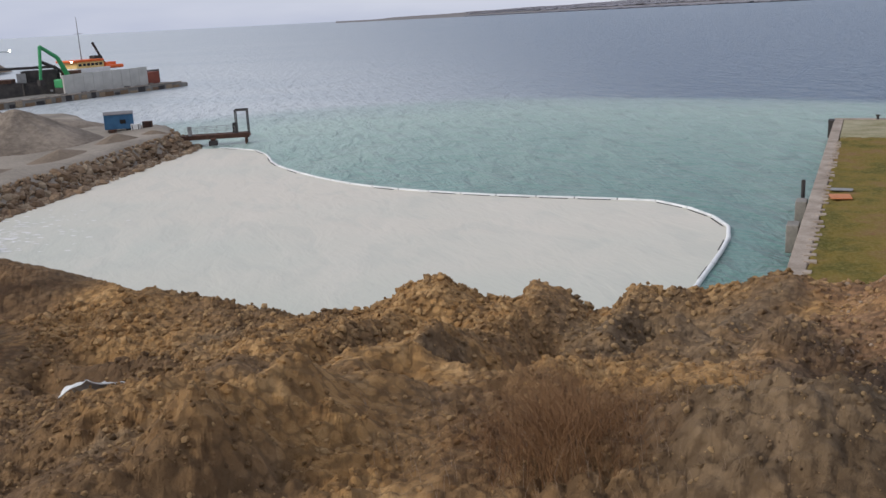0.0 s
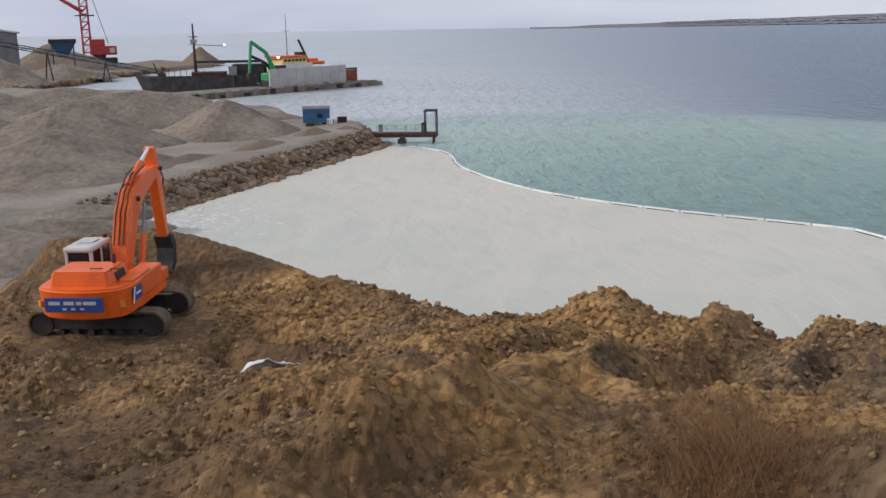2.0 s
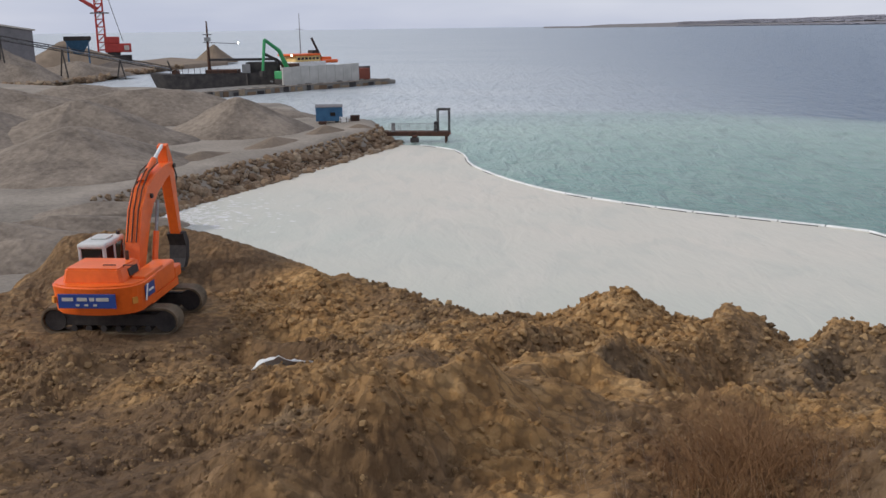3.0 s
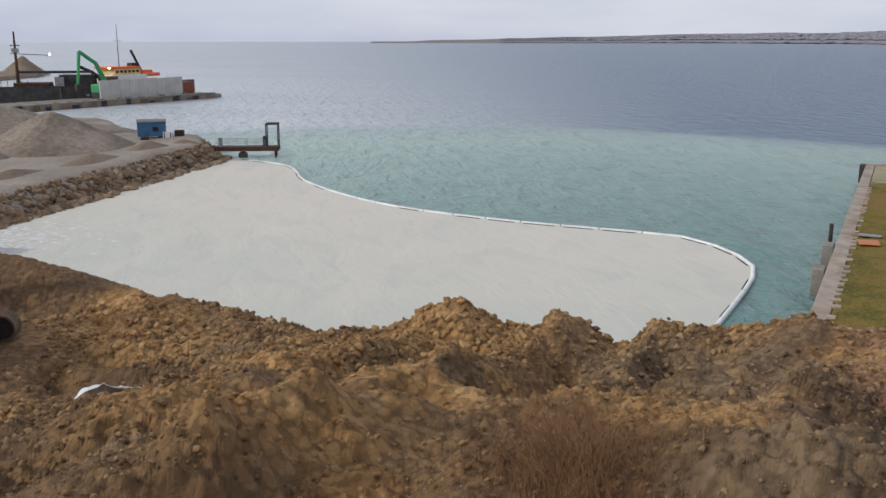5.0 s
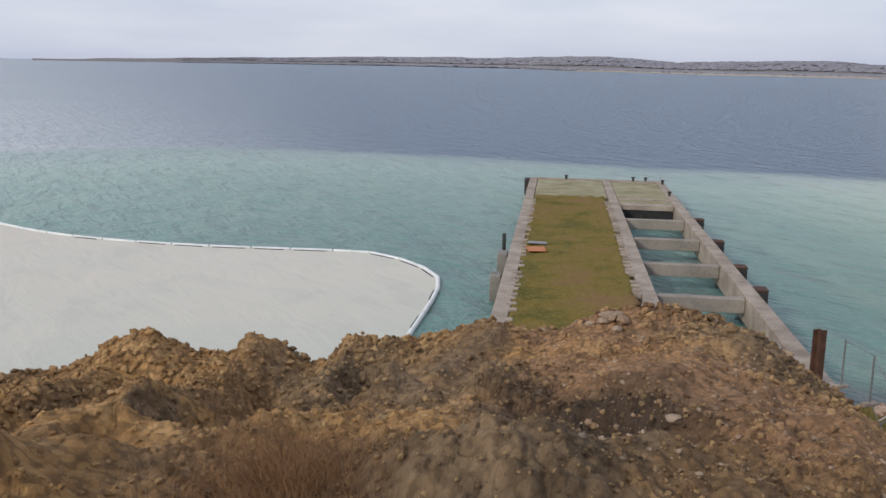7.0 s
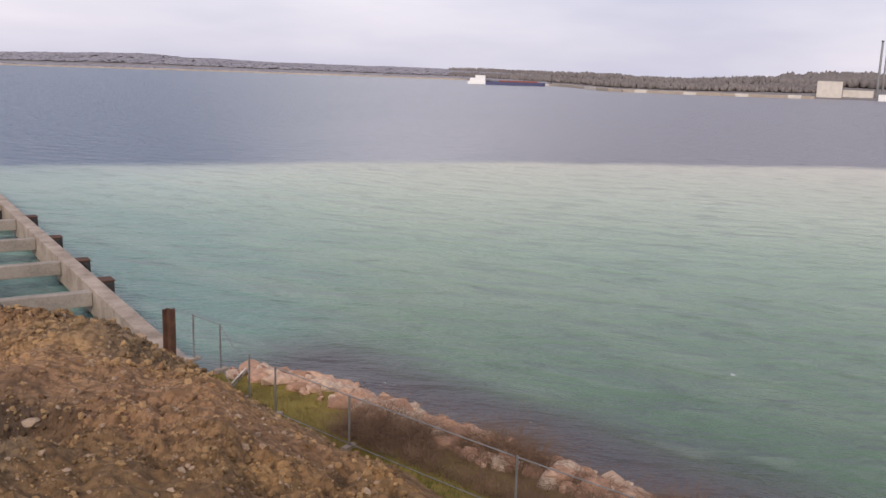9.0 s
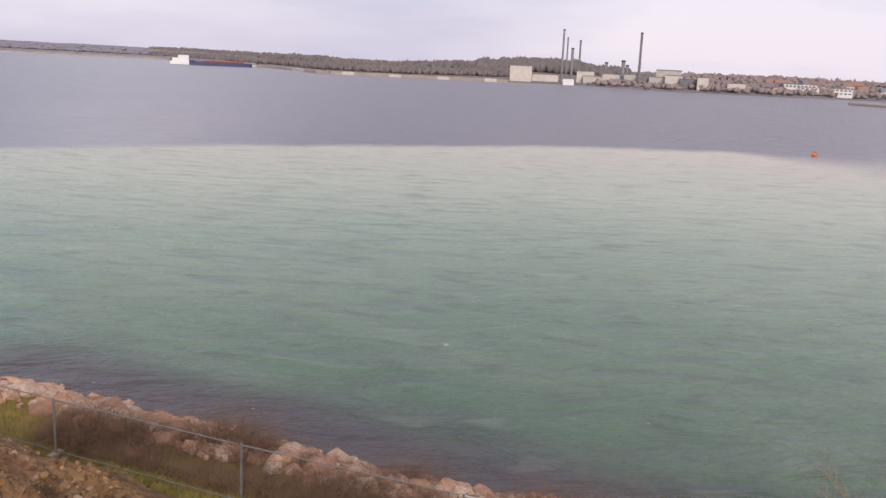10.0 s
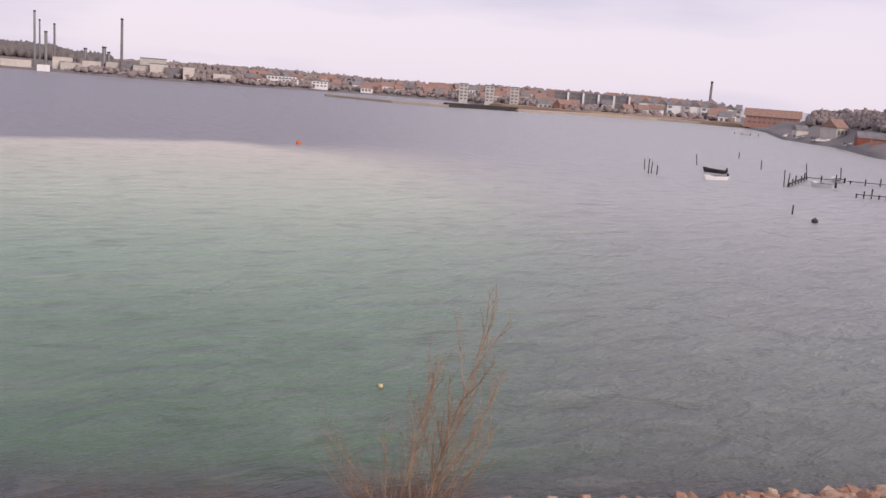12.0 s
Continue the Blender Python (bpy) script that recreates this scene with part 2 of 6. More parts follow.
RIPRAP = pieces("brown_boulders", (0.15, 0.095, 0.055), (0.26, 0.17, 0.10), (0.35, 0.27, 0.18))
PINK_ROCK = pieces("granite_boulders", (0.32, 0.18, 0.115), (0.48, 0.29, 0.195), (0.52, 0.41, 0.31))
CONCRETE = plain("weathered_concrete", (0.20, 0.155, 0.118), (0.42, 0.35, 0.285), 0.7, 0.9, bump=0.35, fine=7)
CONCRETE_DARK = plain("wet_concrete", (0.13, 0.12, 0.105), (0.26, 0.24, 0.21), 0.6, 0.85, bump=0.35, fine=6)
WALL_GREY = plain("pale_concrete", (0.40, 0.385, 0.35), (0.54, 0.52, 0.475), 0.4, 0.85, bump=0.2, fine=5)
MOSS = Mat("mossy_turf", 1.0, 0, 0.1)
_patch, _tuft = MOSS.noise(0.32, 5, 0.65), MOSS.noise(5, 5, 0.7)
MOSS.bump(_tuft, 0.8, 0.06)
MOSS = MOSS.done(MOSS.mix(MOSS.span(_tuft, 0.4, 0.7, 0, 0.6), MOSS.ramp(_patch, (0.34, (0.085, 0.08, 0.018)), (0.5, (0.17, 0.122, 0.028)), (0.64, (0.20, 0.115, 0.055))), (0.25, 0.20, 0.075)))
TURF = plain("yellow_grass", (0.13, 0.10, 0.03), (0.27, 0.21, 0.06), 0.8, 1.0, bump=0.8, fine=9, spec=0.1, dist=0.05)
# rubber black; also stands for shade on the pit wall and pipe mouth
BLACK = plain("rubber_and_shade_black", (0.012, 0.012, 0.013), (0.035, 0.033, 0.03), 2, 0.8)
RUST = plain("rusty_steel", (0.05, 0.028, 0.02), (0.14, 0.07, 0.045), 1.5, 0.85, 0.3, 0.3)
STEEL = plain("grey_steel", (0.20, 0.20, 0.20), (0.36, 0.36, 0.36), 2, 0.5, 0.7, 0.1)
DARK_STEEL = plain("dark_steel", (0.025, 0.023, 0.024), (0.075, 0.065, 0.06), 0.7, 0.7, 0.3, 0.2)
WHITE = plain("white_paint", (0.66, 0.66, 0.64), (0.80, 0.80, 0.78), 1.5, 0.5)
BOOM_WHITE = plain("white_float_cover", (0.60, 0.61, 0.60), (0.82, 0.83, 0.82), 0.6, 0.5)
ORANGE = plain("orange_paint", (0.72, 0.11, 0.010), (0.88, 0.155, 0.018), 0.9, 0.4, fine=6, spec=0.5)
BLUE = plain("blue_paint", (0.03, 0.10, 0.20), (0.055, 0.16, 0.28), 1.2, 0.6, bump=0.1)
LABEL_BLUE = plain("blue_label", (0.02, 0.05, 0.22), (0.03, 0.07, 0.27), 5, 0.4)
YELLOW_PAINT = plain("yellow_paint", (0.62, 0.42, 0.14), (0.74, 0.54, 0.22), 0.5, 0.5)
RED = plain("red_paint", (0.38, 0.04, 0.035), (0.52, 0.065, 0.05), 0.7, 0.55)
RED_BROWN = plain("red_brown_paint", (0.20, 0.055, 0.035), (0.30, 0.09, 0.055), 0.6, 0.7, bump=0.1)
GREEN = plain("green_paint", (0.03, 0.25, 0.09), (0.05, 0.34, 0.12), 0.8, 0.45)
CAB_WHITE = plain("grimy_white_paint", (0.46, 0.46, 0.43), (0.64, 0.64, 0.61), 1.8, 0.55)
GLASS = Mat("dark_glass", 0.06, 0, 0.7).done((0.012, 0.014, 0.017))
MUD = plain("muddy_steel", (0.075, 0.055, 0.035), (0.20, 0.15, 0.095), 3, 0.9, 0.1, 0.4)
# Far woods and fields: distance haze is put into these pale base colours.
WOOD_FAR = plain("bare_winter_wood", (0.215, 0.18, 0.17), (0.32, 0.27, 0.25), 0.05, 1.0, fine=0.6, spec=0.1)
HILL_WOOD = plain("hazy_woods", (0.225, 0.222, 0.25), (0.265, 0.26, 0.29), 0.01, 1.0, fine=0.1, spec=0.1)
PINE_FAR = plain("dark_wood", (0.145, 0.13, 0.125), (0.225, 0.20, 0.185), 0.05, 1.0, fine=0.6, spec=0.1)
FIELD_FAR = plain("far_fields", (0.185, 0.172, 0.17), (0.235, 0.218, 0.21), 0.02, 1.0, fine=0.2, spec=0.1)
BEACH = plain("pale_sand", (0.30, 0.255, 0.21), (0.42, 0.36, 0.30), 0.05, 1.0, fine=0.8)
REED = plain("dry_reeds", (0.24, 0.17, 0.125), (0.35, 0.26, 0.19), 0.08, 1.0, fine=1.2, spec=0.1)
TWIG = plain("brown_twigs", (0.25, 0.175, 0.12), (0.38, 0.28, 0.20), 3, 0.9)
WEED = plain("dead_weeds", (0.13, 0.068, 0.033), (0.26, 0.145, 0.072), 2, 1.0, spec=0.1)
BRUSH = plain("brown_brush", (0.10, 0.062, 0.04), (0.23, 0.145, 0.095), 1.5, 1.0, spec=0.1)
BRICK = plain("red_brick", (0.30, 0.15, 0.11), (0.42, 0.22, 0.165), 0.3, 0.9)
CREAM = plain("cream_render", (0.50, 0.46, 0.40), (0.62, 0.58, 0.52), 0.3, 0.85)
# Red roofs of the far town, muted in the colour for haze.
ROOF_RED = plain("red_roof_tiles", (0.24, 0.15, 0.12), (0.34, 0.215, 0.17), 0.6, 0.85)
ROOF_GREY = plain("grey_roofing", (0.14, 0.135, 0.14), (0.24, 0.23, 0.235), 0.3, 0.8)
FAR_GLASS = plain("grey_far_glass", (0.10, 0.105, 0.12), (0.17, 0.175, 0.19), 0.2, 0.3)
FOAM = plain("foam", (0.62, 0.60, 0.56), (0.80, 0.79, 0.77), 0.6, 0.7)
LAMP = Mat("lit_lamp", 0.4)
LAMP.b.inputs["Emission Color"].default_value, LAMP.b.inputs["Emission Strength"].default_value = (1, 0.93, 0.8, 1), 6.0
LAMP = LAMP.done((0.9, 0.9, 0.85))


# ---- mesh helpers ----
def thing(name, m, label, category, group="", kind=""):
    ob = new(name)
    ob.matrix_basis = m
    return tagged(ob, label, category, group, kind)


def mesh_of(name, bm, material, smooth=False):
    me = bpy.data.meshes.new(name)
    bm.normal_update()
    bm.to_mesh(me)
    bm.free()
    me.materials.append(material)
    if smooth:
        me.polygons.foreach_set("use_smooth", [True] * len(me.polygons))
    return me


def part(name, bm, material, parent=None, label="", smooth=False):
    ob = new(name, mesh_of(name, bm, material, smooth))
    ob.parent = parent
    if label:
        ob["label"] = label
    return ob


def surface(name, verts, faces, material, smooth=True):
    me = bpy.data.meshes.new(name)
    me.from_pydata(verts, [], faces)
    me.materials.append(material)
    if smooth:
        me.polygons.foreach_set("use_smooth", [True] * len(me.polygons))
    me.update()
    return me


def box(bm, x, y, z, sx, sy, sz, rz=0, rx=0, ry=0, bevel=0.0):
    """A box of that size centred on x, y with its foot at z."""
    got = bmesh.ops.create_cube(bm, size=1, matrix=pose(x, y, z, rx, ry, rz) @ Matrix.Translation((0, 0, sz / 2)) @ Matrix.Diagonal((sx, sy, sz, 1)))
    if bevel:
        vs = set(got["verts"])
        es = [e for e in bm.edges if e.verts[0] in vs and e.verts[1] in vs]
        bmesh.ops.bevel(bm, geom=es, offset=bevel, segments=2, affect="EDGES", profile=0.5)
    return bm


def tube(bm, a, b, r0, r1=None, n=8):
    """A closed round bar from a to b."""
    a, b = Vector(a), Vector(b)
    r1 = r0 if r1 is None else r1
    m = Matrix.Translation((a + b) / 2) @ (b - a).to_track_quat("Z", "Y").to_matrix().to_4x4()
    bmesh.ops.create_cone(bm, cap_ends=True, segments=n, radius1=r0, radius2=r1, depth=(b - a).length, matrix=m)
    return bm


def slab(bm, outline, z0, z1, axis="z"):
    """An outline drawn out between two heights; axis x: the outline lies in y, z."""
    turn = (lambda u, v, w: (u, v, w)) if axis == "z" else (lambda u, v, w: (w, u, v))
    lo = [bm.verts.new(turn(u, v, z0)) for u, v in outline]
    hi = [bm.verts.new(turn(u, v, z1)) for u, v in outline]
    n = len(outline)
    bm.faces.new(lo[::-1])
    bm.faces.new(hi)
    for i in range(n):
        bm.faces.new((lo[i], lo[(i + 1) % n], hi[(i + 1) % n], hi[i]))
    bmesh.ops.recalc_face_normals(bm, faces=bm.faces)
    return bm


def B():
    return bmesh.new()


def boulder_mesh(name, material, seed, flat=0.75, cuts=1):
    bm = B()
    bmesh.ops.create_icosphere(bm, subdivisions=cuts, radius=0.5)
    rng = random.Random(seed)
    off = Vector((rng.uniform(-50, 50), rng.uniform(-50, 50), seed))
    for v in bm.verts:
        v.co *= 1 + 0.55 * noise.noise(v.co * 1.8 + off) + 0.12 * rng.uniform(-1, 1)
        v.co.z *= flat
    return mesh_of(name, bm, material)


def blend(value, stops):
    """Smooth steps through (place, height) pairs."""
    if value <= stops[0][0]:
        return stops[0][1]
    for (a, u), (b, v) in zip(stops, stops[1:]):
        if value <= b:
            k = (value - a) / (b - a)
            return u + (v - u) * k * k * (3 - 2 * k)
    return stops[-1][1]


def ease(k):
    k = min(1.0, max(0.0, k))
    return k * k * (3 - 2 * k)


def polar(a, r, z=0.0):
    return Vector((r * math.sin(radians(a)), r * math.cos(radians(a)), z))


# ---- sea ----
rings, spokes = [0, 30, 60, 110, 180, 300, 500, 900, 1700, 3000, 4930], 96
wv = [(r * math.sin(2 * math.pi * k / spokes), r * math.cos(2 * math.pi * k / spokes), 0) for r in rings for k in range(spokes)]
wf = [(i * spokes + k, (i + 1) * spokes + k, (i + 1) * spokes + (k + 1) % spokes, i * spokes + (k + 1) % spokes) for i in range(len(rings) - 1) for k in range(spokes)]
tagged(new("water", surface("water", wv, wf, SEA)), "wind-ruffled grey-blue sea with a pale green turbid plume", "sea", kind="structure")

BOOM_LINE = [(-47.3, 108.5), (-42.0, 106.0), (-38.6, 101.6), (-34.8, 94.0), (-27.5, 85.6), (-20.0, 79.8), (-10.5, 75.8), (-1.0, 73.4), (4.0, 72.0), (7.0, 67.8), (8.3, 63.0), (7.4, 57.8), (5.0, 49.5), (2.5, 41.0)]


def along(points, step):
    """Points at even steps along a smooth line through the given ones."""
    p = [Vector((*q, 0)) for q in points]
    p = [p[0] * 2 - p[1]] + p + [p[-1] * 2 - p[-2]]
    out = []
    for i in range(1, len(p) - 2):
        a, b, c, d = p[i - 1:i + 3]
        n = max(4, int((c - b).length / step * 4))
        for k in range(n):
            t = k / n
            out.append(0.5 * (2 * b + (c - a) * t + (2 * a - 5 * b + 4 * c - d) * t * t + (3 * b - a - 3 * c + d) * t ** 3))
    out.append(p[-2])
    got, run = [out[0]], 0.0
    for a, b in zip(out, out[1:]):
        run += (b - a).length
        if run >= step:
            got.append(b)
            run = 0.0
    return got


boom = along(BOOM_LINE, 1.5)
edge = [(-53, 108), *[(v.x, v.y) for v in boom], (-30, 34), (-60, 50)]
bm = B()
face = bm.faces.new([bm.verts.new((x, y, 0.012)) for x, y in edge])
bmesh.ops.triangulate(bm, faces=[face])
tagged(part("water_pool", bm, POOL), "milky beige silt-laden water held behind a floating barrier", "water", kind="structure")

# ---- earth bank in the foreground ----
BASE = [(-70, 4.6), (-60, 5.0), (-45, 5.2), (-33, 5.3), (-20, 5.1), (-12, 4.9), (0, 4.8), (8, 5.1), (13, 5.7), (21, 6.5), (30, 6.6)]
CREST = [(-70, 3.8), (-56, 4.0), (-49, 4.3), (-47, 5.3), (-44.8, 6.65), (-40, 6.8), (-37.5, 6.65), (-34.9, 6.35), (-31.8, 5.7), (-29, 5.7), (-25.5, 5.4), (-22, 5.25), (-19.3, 5.05), (-17.4, 5.05), (-15.5, 5.0), (-14, 5.4), (-12.4, 5.95), (-10.4, 6.0), (-9.2, 5.6), (-7.4, 5.25), (-5.6, 5.05), (-4.4, 5.7), (-3, 5.5), (-0.3, 4.75), (0.9, 5.0), (1.8, 5.55), (3.8, 5.5), (6, 5.6), (7.6, 5.85), (10.8, 6.3), (12.6, 6.05), (15.2, 6.15), (16.8, 6.55), (18.4, 6.75), (22.5, 6.95), (25, 6.85)]
LINE = [(-70, 42), (-40, 40.5), (-33, 37.5), (-29, 34.5), (-20, 31), (15, 30.5)]
HEAPS = [(-38.8, 37.2, 1.5, 0.6), (10.6, 12.3, 1.8, 1.25), (-32, 20.0, 1.7, 0.65), (-23, 21.5, 1.5, 0.35), (-8, 17, 1.5, 0.45), (4, 22, 1.6, 0.3), (15, 24, 2.0, 0.4), (-36, 14.5, 1.5, 0.4), (-27, 26, 1.6, 0.3), (20, 22.5, 1.8, 0.4), (27, 27.5, 1.6, 0.35)]
HOLLOWS = [(18.9, 17.8, 1.5, 0.7), (-40, 16, 2.0, 0.7), (-26, 16.5, 1.2, 0.35), (-10, 20.5, 1.1, 0.4), (-34, 28.5, 2.5, 0.2), (-1, 25, 1.3, 0.35), (-43, 20.5, 1.4, 0.4)]
# ridges and gullies: heading and range of both ends, half-width, height
FOLDS = [(-13, 19, -20.7, 14.9, 0.95, 0.5), (-20.7, 14.9, -27.2, 13.4, 0.85, 0.5), (-27.2, 13.4, -34, 11.6, 0.8, 0.45), (-11.8, 27.8, -17, 23.0, 0.8, -0.6), (-11, 30, -15.5, 26, 1.2, 0.45),
         (-17, 27, -22, 23.5, 1.2, 0.35), (-22, 23.5, -30, 17.5, 1.2, 0.4), (-37, 31.5, -22, 25.5, 0.5, -0.42), (-37, 29.3, -24, 22, 0.5, -0.4), (-37, 30.4, -23, 24, 0.4, 0.12), (-44, 25, -39.5, 24.6, 0.5, -0.22),
         (-50, 24.5, -45.8, 26, 1.0, 0.4), (-45.8, 26, -42.2, 24.2, 0.9, 0.35), (10.5, 29.5, 4, 22, 1.1, 0.4), (4, 22, -2, 18, 1.0, 0.4), (-4.6, 30, -10.8, 23.6, 1.1, 0.5), (-10.8, 23.6, -17.5, 18.5, 1.0, 0.5), (-2.5, 27, -9, 21.5, 0.8, -0.5),
         (15.8, 27.6, 10.4, 20.5, 1.1, 0.35), (10.4, 20.5, 4, 16, 1.0, 0.4), (26, 29, 21.3, 20, 1.2, 0.3), (21.5, 15.5, 16.2, 12.5, 0.9, 0.3), (2.4, 30, -2.5, 23.9, 1.0, 0.45), (4.5, 27.5, 0, 22, 0.8, -0.45)]
SEAMS = []
for a, r, b, q, w, h in FOLDS:
    p, d = polar(a, r), polar(b, q) - polar(a, r)
    SEAMS.append((p.x, p.y, d.x, d.y, d.length_squared, w, h))
PEAKS = [(*polar(a, r).xy, w, h) for a, r, w, h in HEAPS] + [(*polar(a, r).xy, w, -h) for a, r, w, h in HOLLOWS]


def bank(x, y, rough=True):
    r, a = math.hypot(x, y), math.degrees(math.atan2(x, y))
    line = blend(a, LINE)
    if a > 15:
        line = 29.3 / max(0.3, math.cos(radians(min(a, 70))))
    base = blend(a, BASE)
    z = base + (8.8 - base) * ease((29 - r) / 19)
    z += (blend(a, CREST) - base) * math.exp(-((r - line) / 1.9) ** 2) if r < line else blend(a, CREST) - base
    z -= 0.85 * max(0.0, r - line - 0.3)
    z -= 0.058 * max(0.0, x - 11) ** 2 + 0.12 * max(0.0, a - 35) + 0.2 * ease((a - 27) / 4) + 0.35 * ease((a - 33) / 3) - 0.4 * ease((a - 41) / 4)
    for px, py, w, h in PEAKS:
        k = ((x - px) ** 2 + (y - py) ** 2) / (w * w)
        if k < 9:
            z += h * math.exp(-k)
    ux, uy = x + 0.8 * noise.noise(Vector((x, y, 2)) * 0.5), y + 0.8 * noise.noise(Vector((x, y, 9)) * 0.5)
    for px, py, dx, dy, long, w, h in SEAMS:
        qx, qy = ux - px, uy - py
        t = max(0.0, min(1.0, (qx * dx + qy * dy) / long))
        k = ((qx - dx * t) ** 2 + (qy - dy * t) ** 2) / (w * w)
        if k < 2.9:
            z += 1.6 * h * (1 - math.sqrt(k + 0.03) / 1.72) * (1 - 0.6 * math.exp(-((r - line) / 1.6) ** 2))
    hill = 13.1 - 0.63 * max(0.0, r - 1.5)
    z = max(z, hill)
    # level stand of the digger
    k = ease((5.2 - math.hypot(x + 21.4, y - 23.9)) / 2.0)
    z += (5.3 - z) * k
    if rough:
        p = Vector((x, y, z * 0.2))
        amp = 1.0 - 0.75 * k
        calm = amp * (1 - 0.7 * math.exp(-((r - line) / 1.8) ** 2))
        gully = 1 - abs(noise.noise(Vector((x * 0.9 + y * 0.55, y * 0.35 - x * 0.2, 7)) * 0.42))
        z += calm * (0.24 * (gully - 0.75) + 0.24 * noise.fractal(p * 0.55, 1.0, 2.0, 3))
        # broken, cloddy ground beside smoother scraped faces
        broken = 0.45 + 0.75 * ease(0.5 + 1.6 * noise.noise(p * 0.33 + Vector((9, 2, 0))))
        lump = noise.noise(p * 1.7 + Vector((3, 5, 1)))
        near = noise.voronoi(p * 2.6 + Vector((lump, lump, 0)) * 0.4)[0]
        small = noise.voronoi(p * 4.6)[0]
        z += amp * broken * (0.20 * (0.45 - min(near[0], 0.9)) + 0.09 * (0.4 - min(small[0], 0.8)) + 0.10 * lump + 0.12 * abs(noise.noise(p * 4.0)) + 0.06 * abs(noise.noise(p * 5.5)) - 0.06)
    return z


def sheet(name, columns, radii, height, material):
    verts, faces = [], []
    n = len(radii)
    for a in columns:
        s, c = math.sin(radians(a)), math.cos(radians(a))
        verts += [(r * s + 0.13, r * c - 0.21, height(r * s + 0.13, r * c - 0.21)) for r in radii]
    for i in range(len(columns) - 1):
        faces += [(i * n + k, (i + 1) * n + k, (i + 1) * n + k + 1, i * n + k + 1) for k in range(n - 1)]
    return surface(name, verts, faces, material, False)


columns = list(np.arange(-60, 54, 0.19)) + list(np.arange(54, 300, 3)) + [300]
radii = [0.0, 2, 4, 6, 8] + [9.5 * 1.0077 ** k for k in range(208)]
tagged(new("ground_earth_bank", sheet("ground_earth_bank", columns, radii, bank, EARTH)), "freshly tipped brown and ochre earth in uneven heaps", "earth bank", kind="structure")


# ---- stony strip on the east shore ----
def strip(x, y):
    front = 26.9 + 0.12 * max(0.0, 13 - y) - 0.6 * max(0.0, y - 31)
    z = 1.25 - 2.2 * ease((x - front + 2.2) / 3.6)
    z += 0.55 * max(0.0, 20.5 - x) * (1 if y < 12 else 0.3)
    z -= 1.2 * max(0.0, y - 33.5)
    return z + 0.10 * noise.fractal(Vector((x, y, 3)) * 0.8, 1.0, 2.0, 3)


xs, ys = np.arange(15, 33.1, 0.4), np.arange(-60, 37, 0.5)
sv = [(x, y, strip(x, y)) for x in xs for y in ys]
sf = [(i * len(ys) + j, (i + 1) * len(ys) + j, (i + 1) * len(ys) + j + 1, i * len(ys) + j + 1) for i in range(len(xs) - 1) for j in range(len(ys) - 1)]
tagged(new("ground_shore_strip", surface("ground_shore_strip", sv, sf, TURF)), "rough yellow-green grass behind the shore stones", "shore", kind="structure")


# ---- gravel yard ----
def yard(x, y):
    z = 2.05 + 0.25 * noise.fractal(Vector((x, y, 0)) * 0.06, 1, 2, 4) + 0.05 * noise.noise(Vector((x, y, 4)) * 0.7)
    front = -50.6 + 0.85 * max(0.0, 56 - y) - 0.5 * max(0.0, y - 108)
    north = blend(-x, [(48, 111), (66, 119), (90, 140), (145, 172), (260, 186)])
    z += 0.15 * math.exp(-((x - front + 5) / 2.5) ** 2) * ease((y - 62) / 20)
    z -= 3.2 * ease((x - front + 3.4) / 4.6)
    return z - 4 * ease((y - north) / 5)


xs, ys = list(np.arange(-262, -92, 3.0)) + list(np.arange(-92, -30, 0.9)), list(np.arange(-40, 40, 6.0)) + list(np.arange(40, 196, 1.2))
sv = [(x, y, yard(x, y)) for x in xs for y in ys]
sf = [(i * len(ys) + j, (i + 1) * len(ys) + j, (i + 1) * len(ys) + j + 1, i * len(ys) + j + 1) for i in range(len(xs) - 1) for j in range(len(ys) - 1)]
tagged(new("ground_gravel_yard", surface("ground_gravel_yard", sv, sf, GRAVEL)), "flat sandy gravel yard with wheel tracks", "gravel yard", kind="structure")


def pile(name, x, y, rx, ry, h, turn, material, label, seed, z0=1.9):
    """A tipped heap with several soft tops, gullied flanks and a spread foot."""
    verts, faces, n, rings = [], [], 64, 26
    off = Vector((seed * 7.3, seed * 3.1, seed))
    for i in range(rings + 1):
        u = i / rings
        for k in range(n):
            a = 2 * math.pi * k / n
            p = Vector((math.cos(a) * u, math.sin(a) * u, 0))
            q = Vector((p.x * rx, p.y * ry, 0))
            rim = 1 + 0.16 * noise.noise(Vector((math.cos(a), math.sin(a), seed)) * 1.3)
            rill = 0.045 * noise.noise(Vector((math.cos(a) * 4.5, math.sin(a) * 4.5, seed + u * 0.6))) * math.sin(math.pi * min(1, u * 1.1))
            top = (1 - math.sqrt(u * u + 0.012) / 1.006) ** 1.12 * (1.06 + 0.3 * noise.noise(q * 0.11 + off)) + 0.05 * noise.noise(q * 0.45 + off) * (1 - u) + rill
            if u > 0.9:
                top -= (u - 0.9) * 3.0 / max(h, 1)
            verts.append((q.x * rim, q.y * rim, top * h))
    for i in range(rings):
        faces += [(i * n + k, (i + 1) * n + k, (i + 1) * n + (k + 1) % n, i * n + (k + 1) % n) for k in range(n)]
    ob = new(name, surface(name, verts, faces, material))
    ob.matrix_basis = pose(x, y, z0, rz=turn)
    return tagged(ob, label, "gravel heap", "heaps in the yard")


